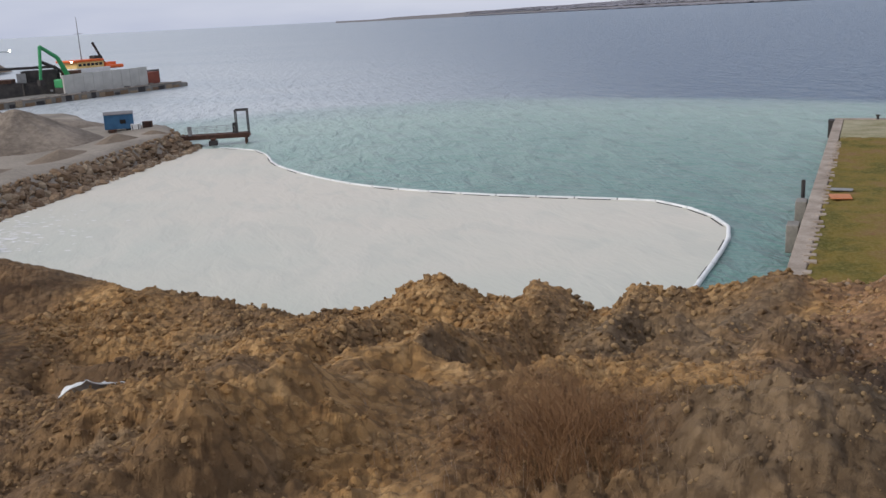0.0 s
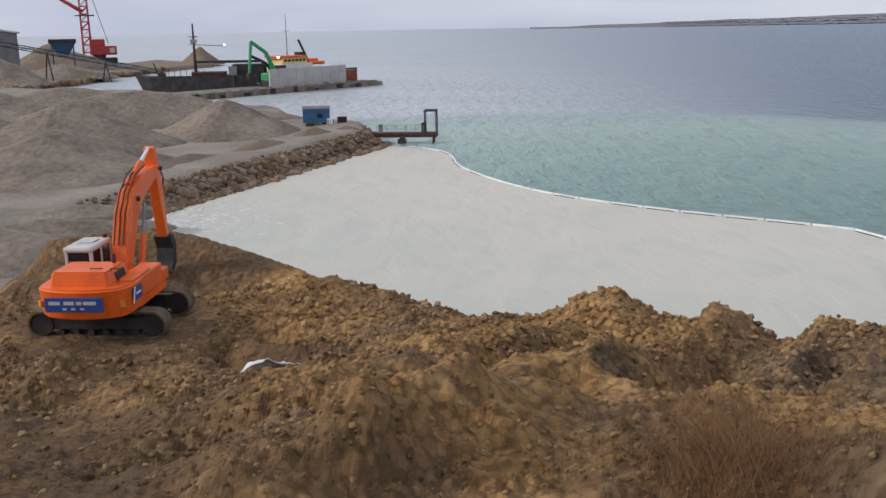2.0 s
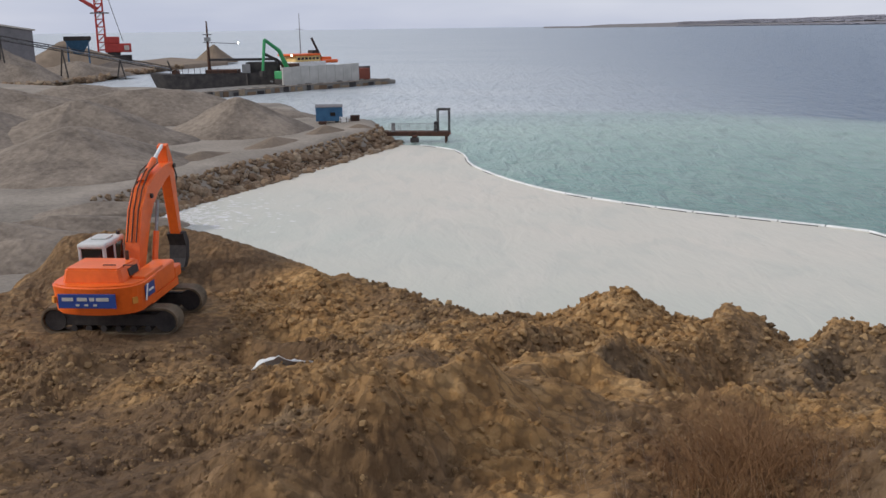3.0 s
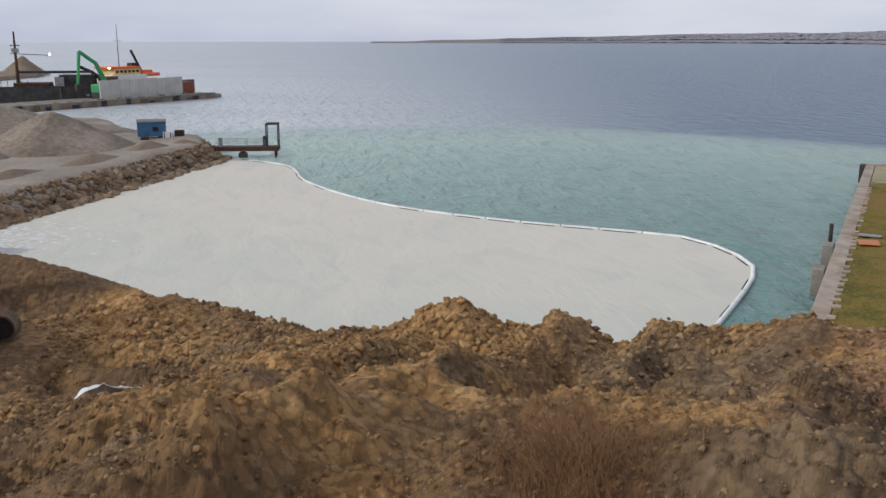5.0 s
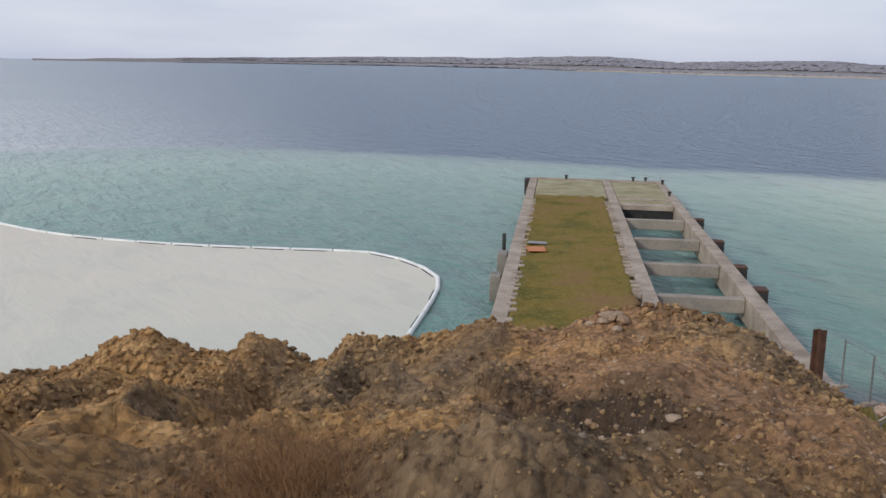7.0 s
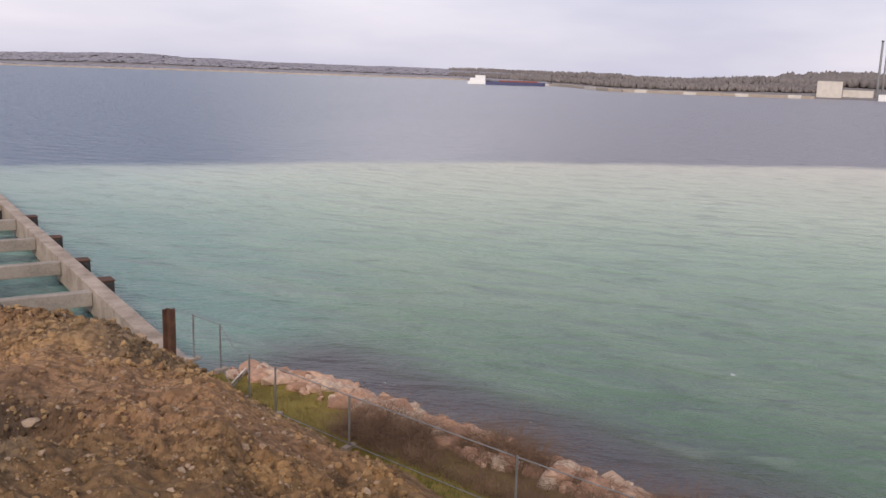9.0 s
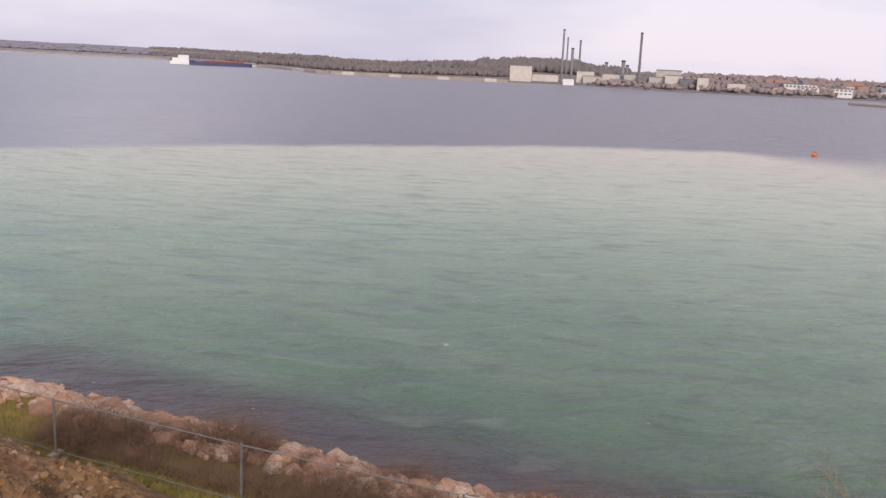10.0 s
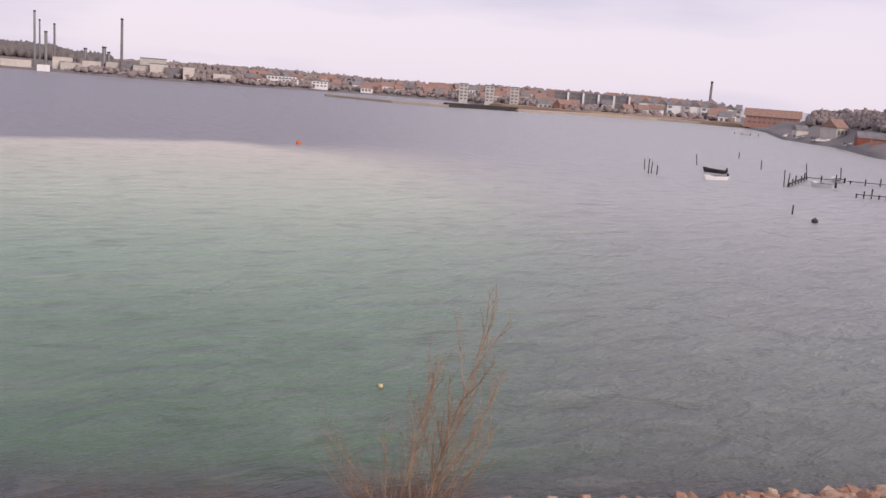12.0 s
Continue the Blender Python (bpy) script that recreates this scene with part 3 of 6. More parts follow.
for a, r, rx, ry, h, turn, seed, label in (
        (-44.0, 97, 15, 12, 4.1, -40, 2, "large grey-brown gravel heap with a rounded top"),
        (-34.6, 122, 10.5, 9, 4.6, 20, 1, "grey crushed-stone heap with streaked flanks"),
        (-43.8, 117, 14, 11, 5.3, 30, 3, "rounded gravel heap between the larger ones"),
        (-40.2, 143, 27, 11, 5.0, 41, 4, "long grey gravel ridge with a flattened crest"),
        (-50.0, 122, 17, 13, 5.8, 0, 5, "tall pale gravel heap"),
        (-47.5, 150, 20, 12, 5.6, 30, 7, "broad pale gravel heap"),
        (-43.2, 190, 24, 10, 3.2, 35, 6, "long low gravel heap near the harbour edge")):
    pile("gravel_mound", *polar(a, r).xy, rx, ry, h, turn, PILE, label, seed)

for a, r, rx, ry, h, tn, s in ((-47.2, 57, 8, 3.2, 1.5, 30, 21), (-45.6, 66, 9, 3, 1.1, 45, 22), (-49.5, 64, 9, 4, 1.6, 20, 23), (-43.2, 72, 6, 2.4, 0.9, 50, 24)):
    pile("earth_mound", *polar(a, r).xy, rx, ry, h, tn, PILE, "low ridge of grey-brown spoil at the yard's edge", s)

for x, y, rx, ry, h, tn, seed in ((-57.5, 90, 5.5, 2.2, 1.1, 85, 31), (-57.0, 101, 5, 2.4, 1.2, 80, 32), (-58.5, 78, 6, 2.0, 0.9, 90, 33), (-55.5, 107, 3, 2, 0.8, 60, 34)):
    pile("sand_mound", x, y, rx, ry, h, tn, SAND_PILE, "low sandy hump along the yard's stony edge", seed)

# ---- far shore ----
SHORE = [(-16, 3350), (-6, 3350), (4, 3350), (10.8, 3000), (16.5, 2250), (25, 1850), (33, 1750), (40, 1630), (48, 1480), (54, 1120), (58.3, 865), (65, 840), (72, 848), (78, 775), (83, 765), (90, 808), (96, 800), (100, 690), (105, 660), (110, 680), (114, 660), (115.1, 600), (116.5, 470), (118.4, 436), (122, 350), (128, 285), (150, 240)]
RIDGE = [(-16, 0.0), (-11.6, 0.2), (-3.4, 0.36), (5, 0.5), (10.8, 0.52), (16.9, 0.70), (21.5, 0.44), (24.8, 0.5), (30, 0.62), (33, 0.46), (37, 0.35), (41.5, 0.28), (50, 0.22), (54.8, 0.14), (61.7, -0.1), (68.2, 0.2), (70.5, 0.38), (73, 0.3), (75, 0.0), (81, 0.08), (86, 0.05), (94.7, 0.0), (100, 0.05), (108, 0.12), (112, 0.05), (113.6, -0.2), (114.2, -0.5), (117, -0.5), (118.2, 0.0), (122, 0.2), (150, 0.4)]


def far_land(a, u):
    """A point of the far shore; u runs from the waterline, 0, over the ridge, 1, to behind it."""
    r0 = blend(a, SHORE)
    r = r0 * (1 + 0.32 * u)
    top = max(3.0, 15 + r0 * 1.32 * math.tan(radians(blend(a, RIDGE))) - 0.006 * r0)
    k = u ** 1.3 if u < 1 else 1 - (u - 1)
    wob = noise.fractal(Vector((math.sin(radians(a)) * r, math.cos(radians(a)) * r, 0)) * 0.006, 1, 2, 3)
    z = -0.6 + 1.9 * ease(u * 14) + (top - 1.3) * k * (1 + 0.12 * wob * ease(u * 2))
    return polar(a, r, z)


us = [0, 0.02, 0.05, 0.1, 0.2, 0.32, 0.45, 0.6, 0.75, 0.9, 1.0, 1.1, 1.3]
cols = list(np.arange(-16, 150.1, 0.5))
sv = [tuple(far_land(a, u)) for a in cols for u in us]
n = len(us)
sf = [(i * n + k, (i + 1) * n + k, (i + 1) * n + k + 1, i * n + k + 1) for i in range(len(cols) - 1) for k in range(n - 1)]
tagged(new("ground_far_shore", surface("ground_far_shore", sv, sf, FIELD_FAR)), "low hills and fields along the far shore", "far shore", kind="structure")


def shore_edge(name, a0, a1, back, tall, material, label, category):
    """A low uneven strip along the far waterline."""
    verts, faces = [], []
    cols = list(np.arange(a0, a1, 0.25))
    for a in cols:
        r0 = blend(a, SHORE) - 6
        h = tall * (1 + 0.35 * noise.noise(Vector((a * 3, 1, 0)))) * ease((a - a0) * 1.5) * ease((a1 - a) * 1.5)
        verts += [tuple(polar(a, r0, -0.4)), tuple(polar(a, r0 + 1, h * 0.8)), tuple(polar(a, r0 + back, h)), tuple(polar(a, r0 + back + 2, -0.4))]
    for i in range(len(cols) - 1):
        faces += [(i * 4 + k, i * 4 + 4 + k, i * 4 + 5 + k, i * 4 + 1 + k) for k in range(3)]
    return tagged(new(name, surface(name, verts, faces, material, False)), label, category, kind="structure")


shore_edge("ground_beach", 12, 50, 14, 2.6, BEACH, "pale strip of beach along the far shore", "beach")
shore_edge("ground_reeds", 98.5, 114.5, 16, 3.0, REED, "brown reed belt in front of the far town", "reeds")


def woods(name, count, pick, material, label, seed):
    """Many small ragged crowns joined into one far wood."""
    rng = random.Random(seed)
    unit = []
    for k in range(6):
        bm = B()
        bmesh.ops.create_icosphere(bm, subdivisions=1, radius=0.5)
        for v in bm.verts:
            v.co *= 1 + rng.uniform(-0.5, 0.45)
        bm.verts.ensure_lookup_table()
        unit.append(([v.co.copy() for v in bm.verts], [[v.index for v in f.verts] for f in bm.faces]))
        bm.free()
    verts, faces = [], []
    for _ in range(count):
        a, u, wide, tall = pick(rng)
        p = far_land(a, u)
        co, fs = unit[rng.randrange(6)]
        base = len(verts)
        turn = rng.uniform(0, 6.28)
        c, s = math.cos(turn), math.sin(turn)
        for v in co:
            verts.append((p.x + wide * (v.x * c - v.y * s), p.y + wide * (v.x * s + v.y * c), p.z + tall * (v.z + 0.42)))
        faces += [[base + i for i in f] for f in fs]
    ob = new(name, surface(name, verts, faces, material, True))
    return tagged(ob, label, "woods", kind="stuff")


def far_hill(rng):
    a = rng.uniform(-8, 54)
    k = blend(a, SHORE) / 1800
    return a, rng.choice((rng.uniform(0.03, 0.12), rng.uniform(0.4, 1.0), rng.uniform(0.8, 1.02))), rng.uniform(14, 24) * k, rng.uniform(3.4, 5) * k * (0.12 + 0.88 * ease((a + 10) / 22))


def mid_shore(rng):
    a = rng.uniform(48, 70)
    return a, rng.choice((rng.uniform(0.25, 0.5), rng.uniform(0.8, 1.02))), rng.uniform(2.5, 5.5), rng.uniform(3.5, 7.5)


def knoll(rng):
    a = rng.uniform(67.5, 76.5)
    return a, rng.uniform(0.6, 1.05), rng.uniform(4.5, 9), rng.uniform(6, 10.5)


def town_trees(rng):
    a = rng.uniform(74, 113.6)
    return a, rng.choice((rng.uniform(0.05, 0.5), rng.uniform(0.5, 0.95), rng.uniform(0.9, 1.02))), rng.uniform(2.5, 8), rng.uniform(2.5, 6.5)


def right_trees(rng):
    a = rng.uniform(117.6, 140)
    return a, rng.uniform(0.62, 1.02), rng.uniform(1.6, 4.2), rng.uniform(2.4, 4.6)


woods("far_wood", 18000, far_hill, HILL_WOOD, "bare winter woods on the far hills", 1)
woods("far_wood", 6000, mid_shore, PINE_FAR, "leafless trees behind the far quay", 2)
woods("far_wood", 2000, knoll, PINE_FAR, "dark wooded knoll behind the factory", 3)
woods("far_wood", 4200, town_trees, WOOD_FAR, "leafless trees between the far houses", 4)
woods("far_wood", 2200, right_trees, WOOD_FAR, "dark bare trees behind the shore houses", 5)

# ---- concrete pier ----
PIER = Matrix.Translation((9.1, 46.8, 0)) @ pose(0, 0, 0, rz=-14.85)
pier = thing("pier", PIER, "old concrete pier with mossy turf and an open beam grid", "pier", kind="structure")
DECK = 2.0
END_MOSS = plain("moss_stained_slab", (0.17, 0.15, 0.06), (0.37, 0.33, 0.22), 0.45, 0.95, bump=0.4, fine=4)
CONCRETE_MID = plain("stained_concrete", (0.19, 0.165, 0.14), (0.33, 0.29, 0.245), 0.5, 0.9, bump=0.35, fine=7)
L0, L1 = -12.0, 59.5


def beam(name, x, y, w, l, h, top, mat=CONCRETE, bev=0.05):
    return part(name, box(B(), x, y, top - h, w, l, h, bevel=bev), mat, pier)


beam("edge_beam", 0.45, (L0 + L1) / 2, 0.9, L1 - L0, 1.5, DECK)
beam("edge_beam", 8.75, (L0 + L1) / 2, 0.9, L1 - L0, 1.5, DECK)
beam("edge_beam", 14.75, (L0 + L1 - 6) / 2, 0.9, L1 - L0 + 6, 1.6, DECK)
beam("end_beam", 7.6, L1 + 0.45, 15.2, 0.9, 1.5, DECK + 0.02)
beam("deck_slab", 4.6, 23.0, 7.36, 70, 0.5, DECK - 0.35, CONCRETE_DARK)
beam("end_slab", 4.6, 52.5, 7.3, 13.6, 0.3, DECK - 0.03, END_MOSS)
beam("end_slab", 11.75, 51.0, 5.05, 16.6, 0.3, DECK - 0.04, END_MOSS)
for y in (44.6, 58.9):
    beam("slab_kerb", 11.75, y, 5.0, 0.8, 0.2, DECK + 0.06)
beam("end_slab", 11.75, 41.9, 5.05, 1.4, 0.5, DECK - 0.06, CONCRETE)
# the bay's deep shade is painted on as a black wall
part("pit_wall", box(B(), 11.75, 41.5, -0.6, 5.05, 0.4, 2.0), BLACK, pier, "back wall of the open bay, blackened to stand for shade")
for y in (6.2, 15.2, 24.4, 33.5, -3.0):
    beam("cross_beam", 11.75, y, 5.06, 0.7, 0.85, DECK - 0.15, CONCRETE_MID)
for x in (0.5, 8.75, 14.75):
    for k in range(9):
        part("pile", tube(B(), (x, -8 + 8.2 * k, -2), (x, -8 + 8.2 * k, 0.6), 0.35, n=10), CONCRETE_DARK, pier)
# turf with a ragged outline
rng = random.Random(5)
tv, tf, nx, ny = [], [], 30, 170
for j in range(ny + 1):
    y = -11 + 57.3 * j / ny
    lo, hi = 0.78 + 0.3 * noise.noise(Vector((0, y * 0.8, 1))), 8.12 + 0.28 * noise.noise(Vector((3, y * 0.8, 2)))
    for i in range(nx + 1):
        u = i / nx
        h = DECK - 0.02 + 0.10 * noise.noise(Vector((i * 0.4, y * 1.2, 5))) + 0.10 * noise.noise(Vector((i, y * 3, 9)))
        fall = 0.3 if i in (0, nx) or j in (0, ny) else 0
        wave = 0.7 * noise.noise(Vector((i * 0.35, 4, 4))) if j > ny - 4 else 0
        tv.append((lo + (hi - lo) * u, y + wave, h - fall))
for j in range(ny):
    tf += [(j * (nx + 1) + i, j * (nx + 1) + i + 1, (j + 1) * (nx + 1) + i + 1, (j + 1) * (nx + 1) + i) for i in range(nx)]
turf = new("turf", surface("turf", tv, tf, MOSS))
turf.parent = pier
turf["label"] = "olive moss and short grass on the deck"
for x in (0.95, 8.1):
    for k in range(44):
        y = -6 + 1.12 * k + rng.uniform(-0.15, 0.15)
        if rng.random() < 0.86:
            part("tooth", box(B(), x + rng.uniform(-0.05, 0.05), y, DECK - 0.2, rng.uniform(0.4, 0.65), 0.42, 0.24 + rng.uniform(0, 0.05), rz=rng.uniform(-4, 4), bevel=0.03), CONCRETE, pier)
for k, y in enumerate((5.2, 11.6, 20.7, 31.0)):
    f = part("fender", box(B(), 15.65, y + 3.5, 0.3, 0.85, 1.1, 1.5, bevel=0.12), DARK_STEEL, pier, "dark rusted fender block")
    part("fender_cap", box(B(), 15.65, y + 3.5, 1.8, 0.9, 1.15, 0.1, bevel=0.03), RUST, f)
for y in (9.5, 16.5):
    part("fender", box(B(), -0.45, y, 0.2, 0.7, 1.3, 1.7, bevel=0.06), CONCRETE_DARK, pier, "broken concrete fender")
part("fender", box(B(), -0.25, 58.6, 0.2, 0.6, 1.4, 1.9, bevel=0.06), DARK_STEEL, pier)
for x, y in ((4.2, 59.6), (11.8, 59.6), (13.2, 59.6), (14.6, 48.0), (14.9, 57.5)):
    b = part("bollard", tube(tube(B(), (x, y, DECK), (x, y, DECK + 0.35), 0.13, n=12), (x, y, DECK + 0.35), (x, y, DECK + 0.47), 0.22, n=12), DARK_STEEL, pier)
part("mooring_post", tube(B(), (-0.6, 20.5, 0), (-0.6, 20.5, 2.5), 0.14, n=10), DARK_STEEL, pier)

mark = part("orange_board", box(B(), 1.9, 17.0, DECK + 0.07, 1.3, 1.5, 0.07, rz=8, bevel=0.02), plain("faded_orange", (0.42, 0.14, 0.05), (0.55, 0.22, 0.09), 2))
mark.matrix_basis = PIER
tagged(mark, "faded orange board lying on the pier turf", "board")
mark = part("grey_board", box(B(), 1.9, 19.4, DECK + 0.07, 1.4, 0.7, 0.08, rz=-5, bevel=0.02), STEEL)
mark.matrix_basis = PIER
tagged(mark, "grey metal sheet lying on the pier turf", "board")

# ---- floating barrier ----
barrier = thing("floating_barrier", pose(0, 0, 0), "white floating boom with a dark skirt across the water", "floating boom")
step = along(BOOM_LINE, 3.1)
rng = random.Random(8)
for i, (a, b) in enumerate(zip(step, step[1:])):
    wide = 0.09 if a.y > 100 else 0.115 + 0.035 * ease((75 - a.y) / 15)
    dirv = (b - a).normalized()
    lift = Vector((0, 0, wide * 0.55))
    f = part("float", tube(B(), a + lift + dirv * 0.06, b + lift - dirv * 0.06, wide, n=10), BOOM_WHITE, barrier, smooth=False)
    part("coupling", tube(B(), b + lift - dirv * 0.07, b + lift + dirv * 0.07, wide * 0.85, n=10), STEEL, f)
    if rng.random() < 0.45:
        side = Vector((-dirv.y, dirv.x, 0)) * -(wide + 0.08)
        part("skirt", tube(B(), a + side + dirv * 0.3, b + side - dirv * 0.5, 0.06, n=6), BLACK, f)


# ---- stones along the shores ----
def scatter_stones(parent, meshes, count, place, rng, name="stone"):
    for _ in range(count):
        p, size = place(rng)
        ob = new(name, rng.choice(meshes))
        ob.parent = parent
        ob.matrix_basis = pose(*p, rng.uniform(-25, 25), rng.uniform(-25, 25), rng.uniform(0, 360)) @ Matrix.Diagonal((size * rng.uniform(0.8, 1.5), size * rng.uniform(0.7, 1.1), size * rng.uniform(0.7, 1.1), 1))


def joined_stones(name, parent, count, place, rng, material, label, cuts=1):
    """Smaller stones, joined into one piece."""
    units = []
    for k in range(8):
        me = boulder_mesh("unit", material, 50 + k, 0.8, cuts)
        units.append(([v.co.copy() for v in me.vertices], [list(f.vertices) for f in me.polygons]))
        bpy.data.meshes.remove(me)
    verts, faces = [], []
    for _ in range(count):
        p, size = place(rng)
        m = pose(*p, rng.uniform(-40, 40), rng.uniform(-40, 40), rng.uniform(0, 360)) @ Matrix.Diagonal((size * rng.uniform(0.8, 1.4), size, size, 1))
        co, fs = rng.choice(units)
        base = len(verts)
        verts += [tuple(m @ v) for v in co]
        faces += [[base + i for i in f] for f in fs]
    ob = new(name, surface(name, verts, faces, material, False))
    ob.parent = parent
    return tagged(ob, label, "" if parent else "stones", kind="stuff")


def west_place(rng):
    y = rng.uniform(57, 111)
    x = -50.7 - 0.5 * max(0, y - 108) + rng.uniform(-2.0, 0.9)
    return (x, y, max(-0.05, yard(x, y)) + 0.05), rng.uniform(0.65, 1.35)


def west_small(rng):
    y = rng.uniform(56, 112)
    x = -50.7 - 0.5 * max(0, y - 108) + rng.uniform(-2.6, 1.1)
    return (x, y, max(-0.05, yard(x, y)) + 0.03), rng.uniform(0.25, 0.6)


def front_line(y):
    return 26.9 + 0.12 * max(0.0, 13 - y) - 0.6 * max(0.0, y - 31)


def east_place(rng):
    y = rng.uniform(6, 33.4)
    x = front_line(y) + rng.uniform(-3.2, 1.0) * min(1, 1.15 - 0.012 * (33 - y))
    return (x, y, max(0.0, strip(x, y)) + 0.05), rng.uniform(0.55, 1.0) + 0.65 * rng.random() ** 2 * ease((y - 10) / 10)


def east_small(rng):
    y = rng.uniform(-45, 33.5)
    x = front_line(y) + rng.uniform(-3.4, 1.3)
    return (x, y, max(0.0, strip(x, y)) + 0.05), rng.uniform(0.2, 0.5) if y > 6 else rng.uniform(0.35, 0.9)


rng = random.Random(11)
west = thing("rock_revetment", pose(0, 0, 0), "brown boulders banked along the gravel yard's water edge", "boulders")
scatter_stones(west, [boulder_mesh("stone", RIPRAP, k, 0.8, 2 if k < 4 else 1) for k in range(9)], 300, west_place, rng)
joined_stones("rubble_fill", west, 1700, west_small, rng, RIPRAP, "small brown stones between the boulders")
east = thing("rock_revetment", pose(0, 0, 0), "pinkish granite boulders along the grassy shore", "boulders")
scatter_stones(east, [boulder_mesh("stone", PINK_ROCK, 20 + k, 0.65, 2 if k < 5 else 1) for k in range(9)], 290, east_place, rng)
joined_stones("rubble_fill", east, 2000, east_small, rng, PINK_ROCK, "small pink stones between the boulders")


def clod_place(rng):
    """Clods crowd where the ground is broken and on the ochre heap."""
    while True:
        a, r = rng.uniform(-52, 46), 10 + 25 * rng.random() ** 0.75
        x, y = polar(a, r).xy
        rich = 0.25 + 0.75 * ease(0.5 + 1.6 * noise.noise(Vector((x, y, 1.2)) * 0.33 + Vector((9, 2, 0))))
        if math.hypot(x + 6.5, y - 25) < 6.5:
            rich = 1.0
        if rng.random() < rich and math.hypot(x + 21.4, y - 23.9) > 3.4:
            break
    return (x, y, bank(x, y) + 0.01), r * (0.0022 + 0.0085 * rng.random() ** 4)


def pebble_place(rng):
    a, r = rng.uniform(14, 44), rng.uniform(13, 33)
    x, y = polar(a, r).xy
    return (x, y, bank(x, y) + 0.01), 0.04 + 0.15 * rng.random() ** 4


joined_stones("clods", None, 26000, clod_place, rng, CLOD, "loose earth clods scattered over the bank", 1)
PALE_STONE = pieces("pale_stones", (0.24, 0.165, 0.105), (0.38, 0.285, 0.20), (0.30, 0.195, 0.12), 9)
joined_stones("pebbles", None, 1100, pebble_place, rng, PALE_STONE, "pale stones in the turned earth", 1)
for a, r, s in ((18.4, 30.2, 0.55), (18.9, 30.4, 0.4), (18.1, 29.9, 0.35), (19.3, 30.0, 0.42), (19.0, 29.5, 0.3), (17.3, 30.0, 0.25), (27.2, 32.4, 0.5), (27.9, 32.0, 0.35), (29.1, 32.6, 0.45), (22.9, 18.9, 0.28), (30.0, 31.8, 0.3), (46.5, 27.0, 0.7)):
    x, y = polar(a, r).xy
    ob = new("rubble_stone", boulder_mesh("rubble_stone", PALE_STONE, int(a * 10), 0.7, 2))
    ob.matrix_basis = pose(x, y, bank(x, y) + s * 0.2, rz=a * 40) @ Matrix.Diagonal((s * 1.3, s, s, 1))
    tagged(ob, "pale concrete rubble lump on the earth bank", "rubble", "rubble on the bank")

# white plastic sheet on the bank
bx, by = polar(-32.4, 21.2).xy
tv, tf = [], []
for i in range(17):
    for j in range(6):
        u, v = i / 16, j / 5
        wid = 0.42 * (1 - 0.82 * ease((u - 0.35) / 0.5)) * (0.35 + 0.65 * ease(u * 5))
        px, py = bx + 1.35 * (u - 0.5) * 0.84 + (v - 0.5) * wid * 1.3, by + 1.35 * (u - 0.5) * 0.54 + (v - 0.5) * wid * 2.0
        tv.append((px, py, bank(px, py) + 0.16 + 0.13 * math.sin(math.pi * v) * (1 - u * 0.8) + 0.05 * noise.noise(Vector((u * 6, v * 4, 2)))))
for i in range(16):
    tf += [(i * 6 + j, (i + 1) * 6 + j, (i + 1) * 6 + j + 1, i * 6 + j + 1) for j in range(5)]
sheet_me = surface("plastic_sheet", tv, tf, WHITE)
sheet_ob = tagged(new("plastic_sheet", sheet_me), "crumpled white plastic sheet lying on the earth", "plastic sheet")
sheet_ob.modifiers.new("thickness", "SOLIDIFY").thickness = 0.02


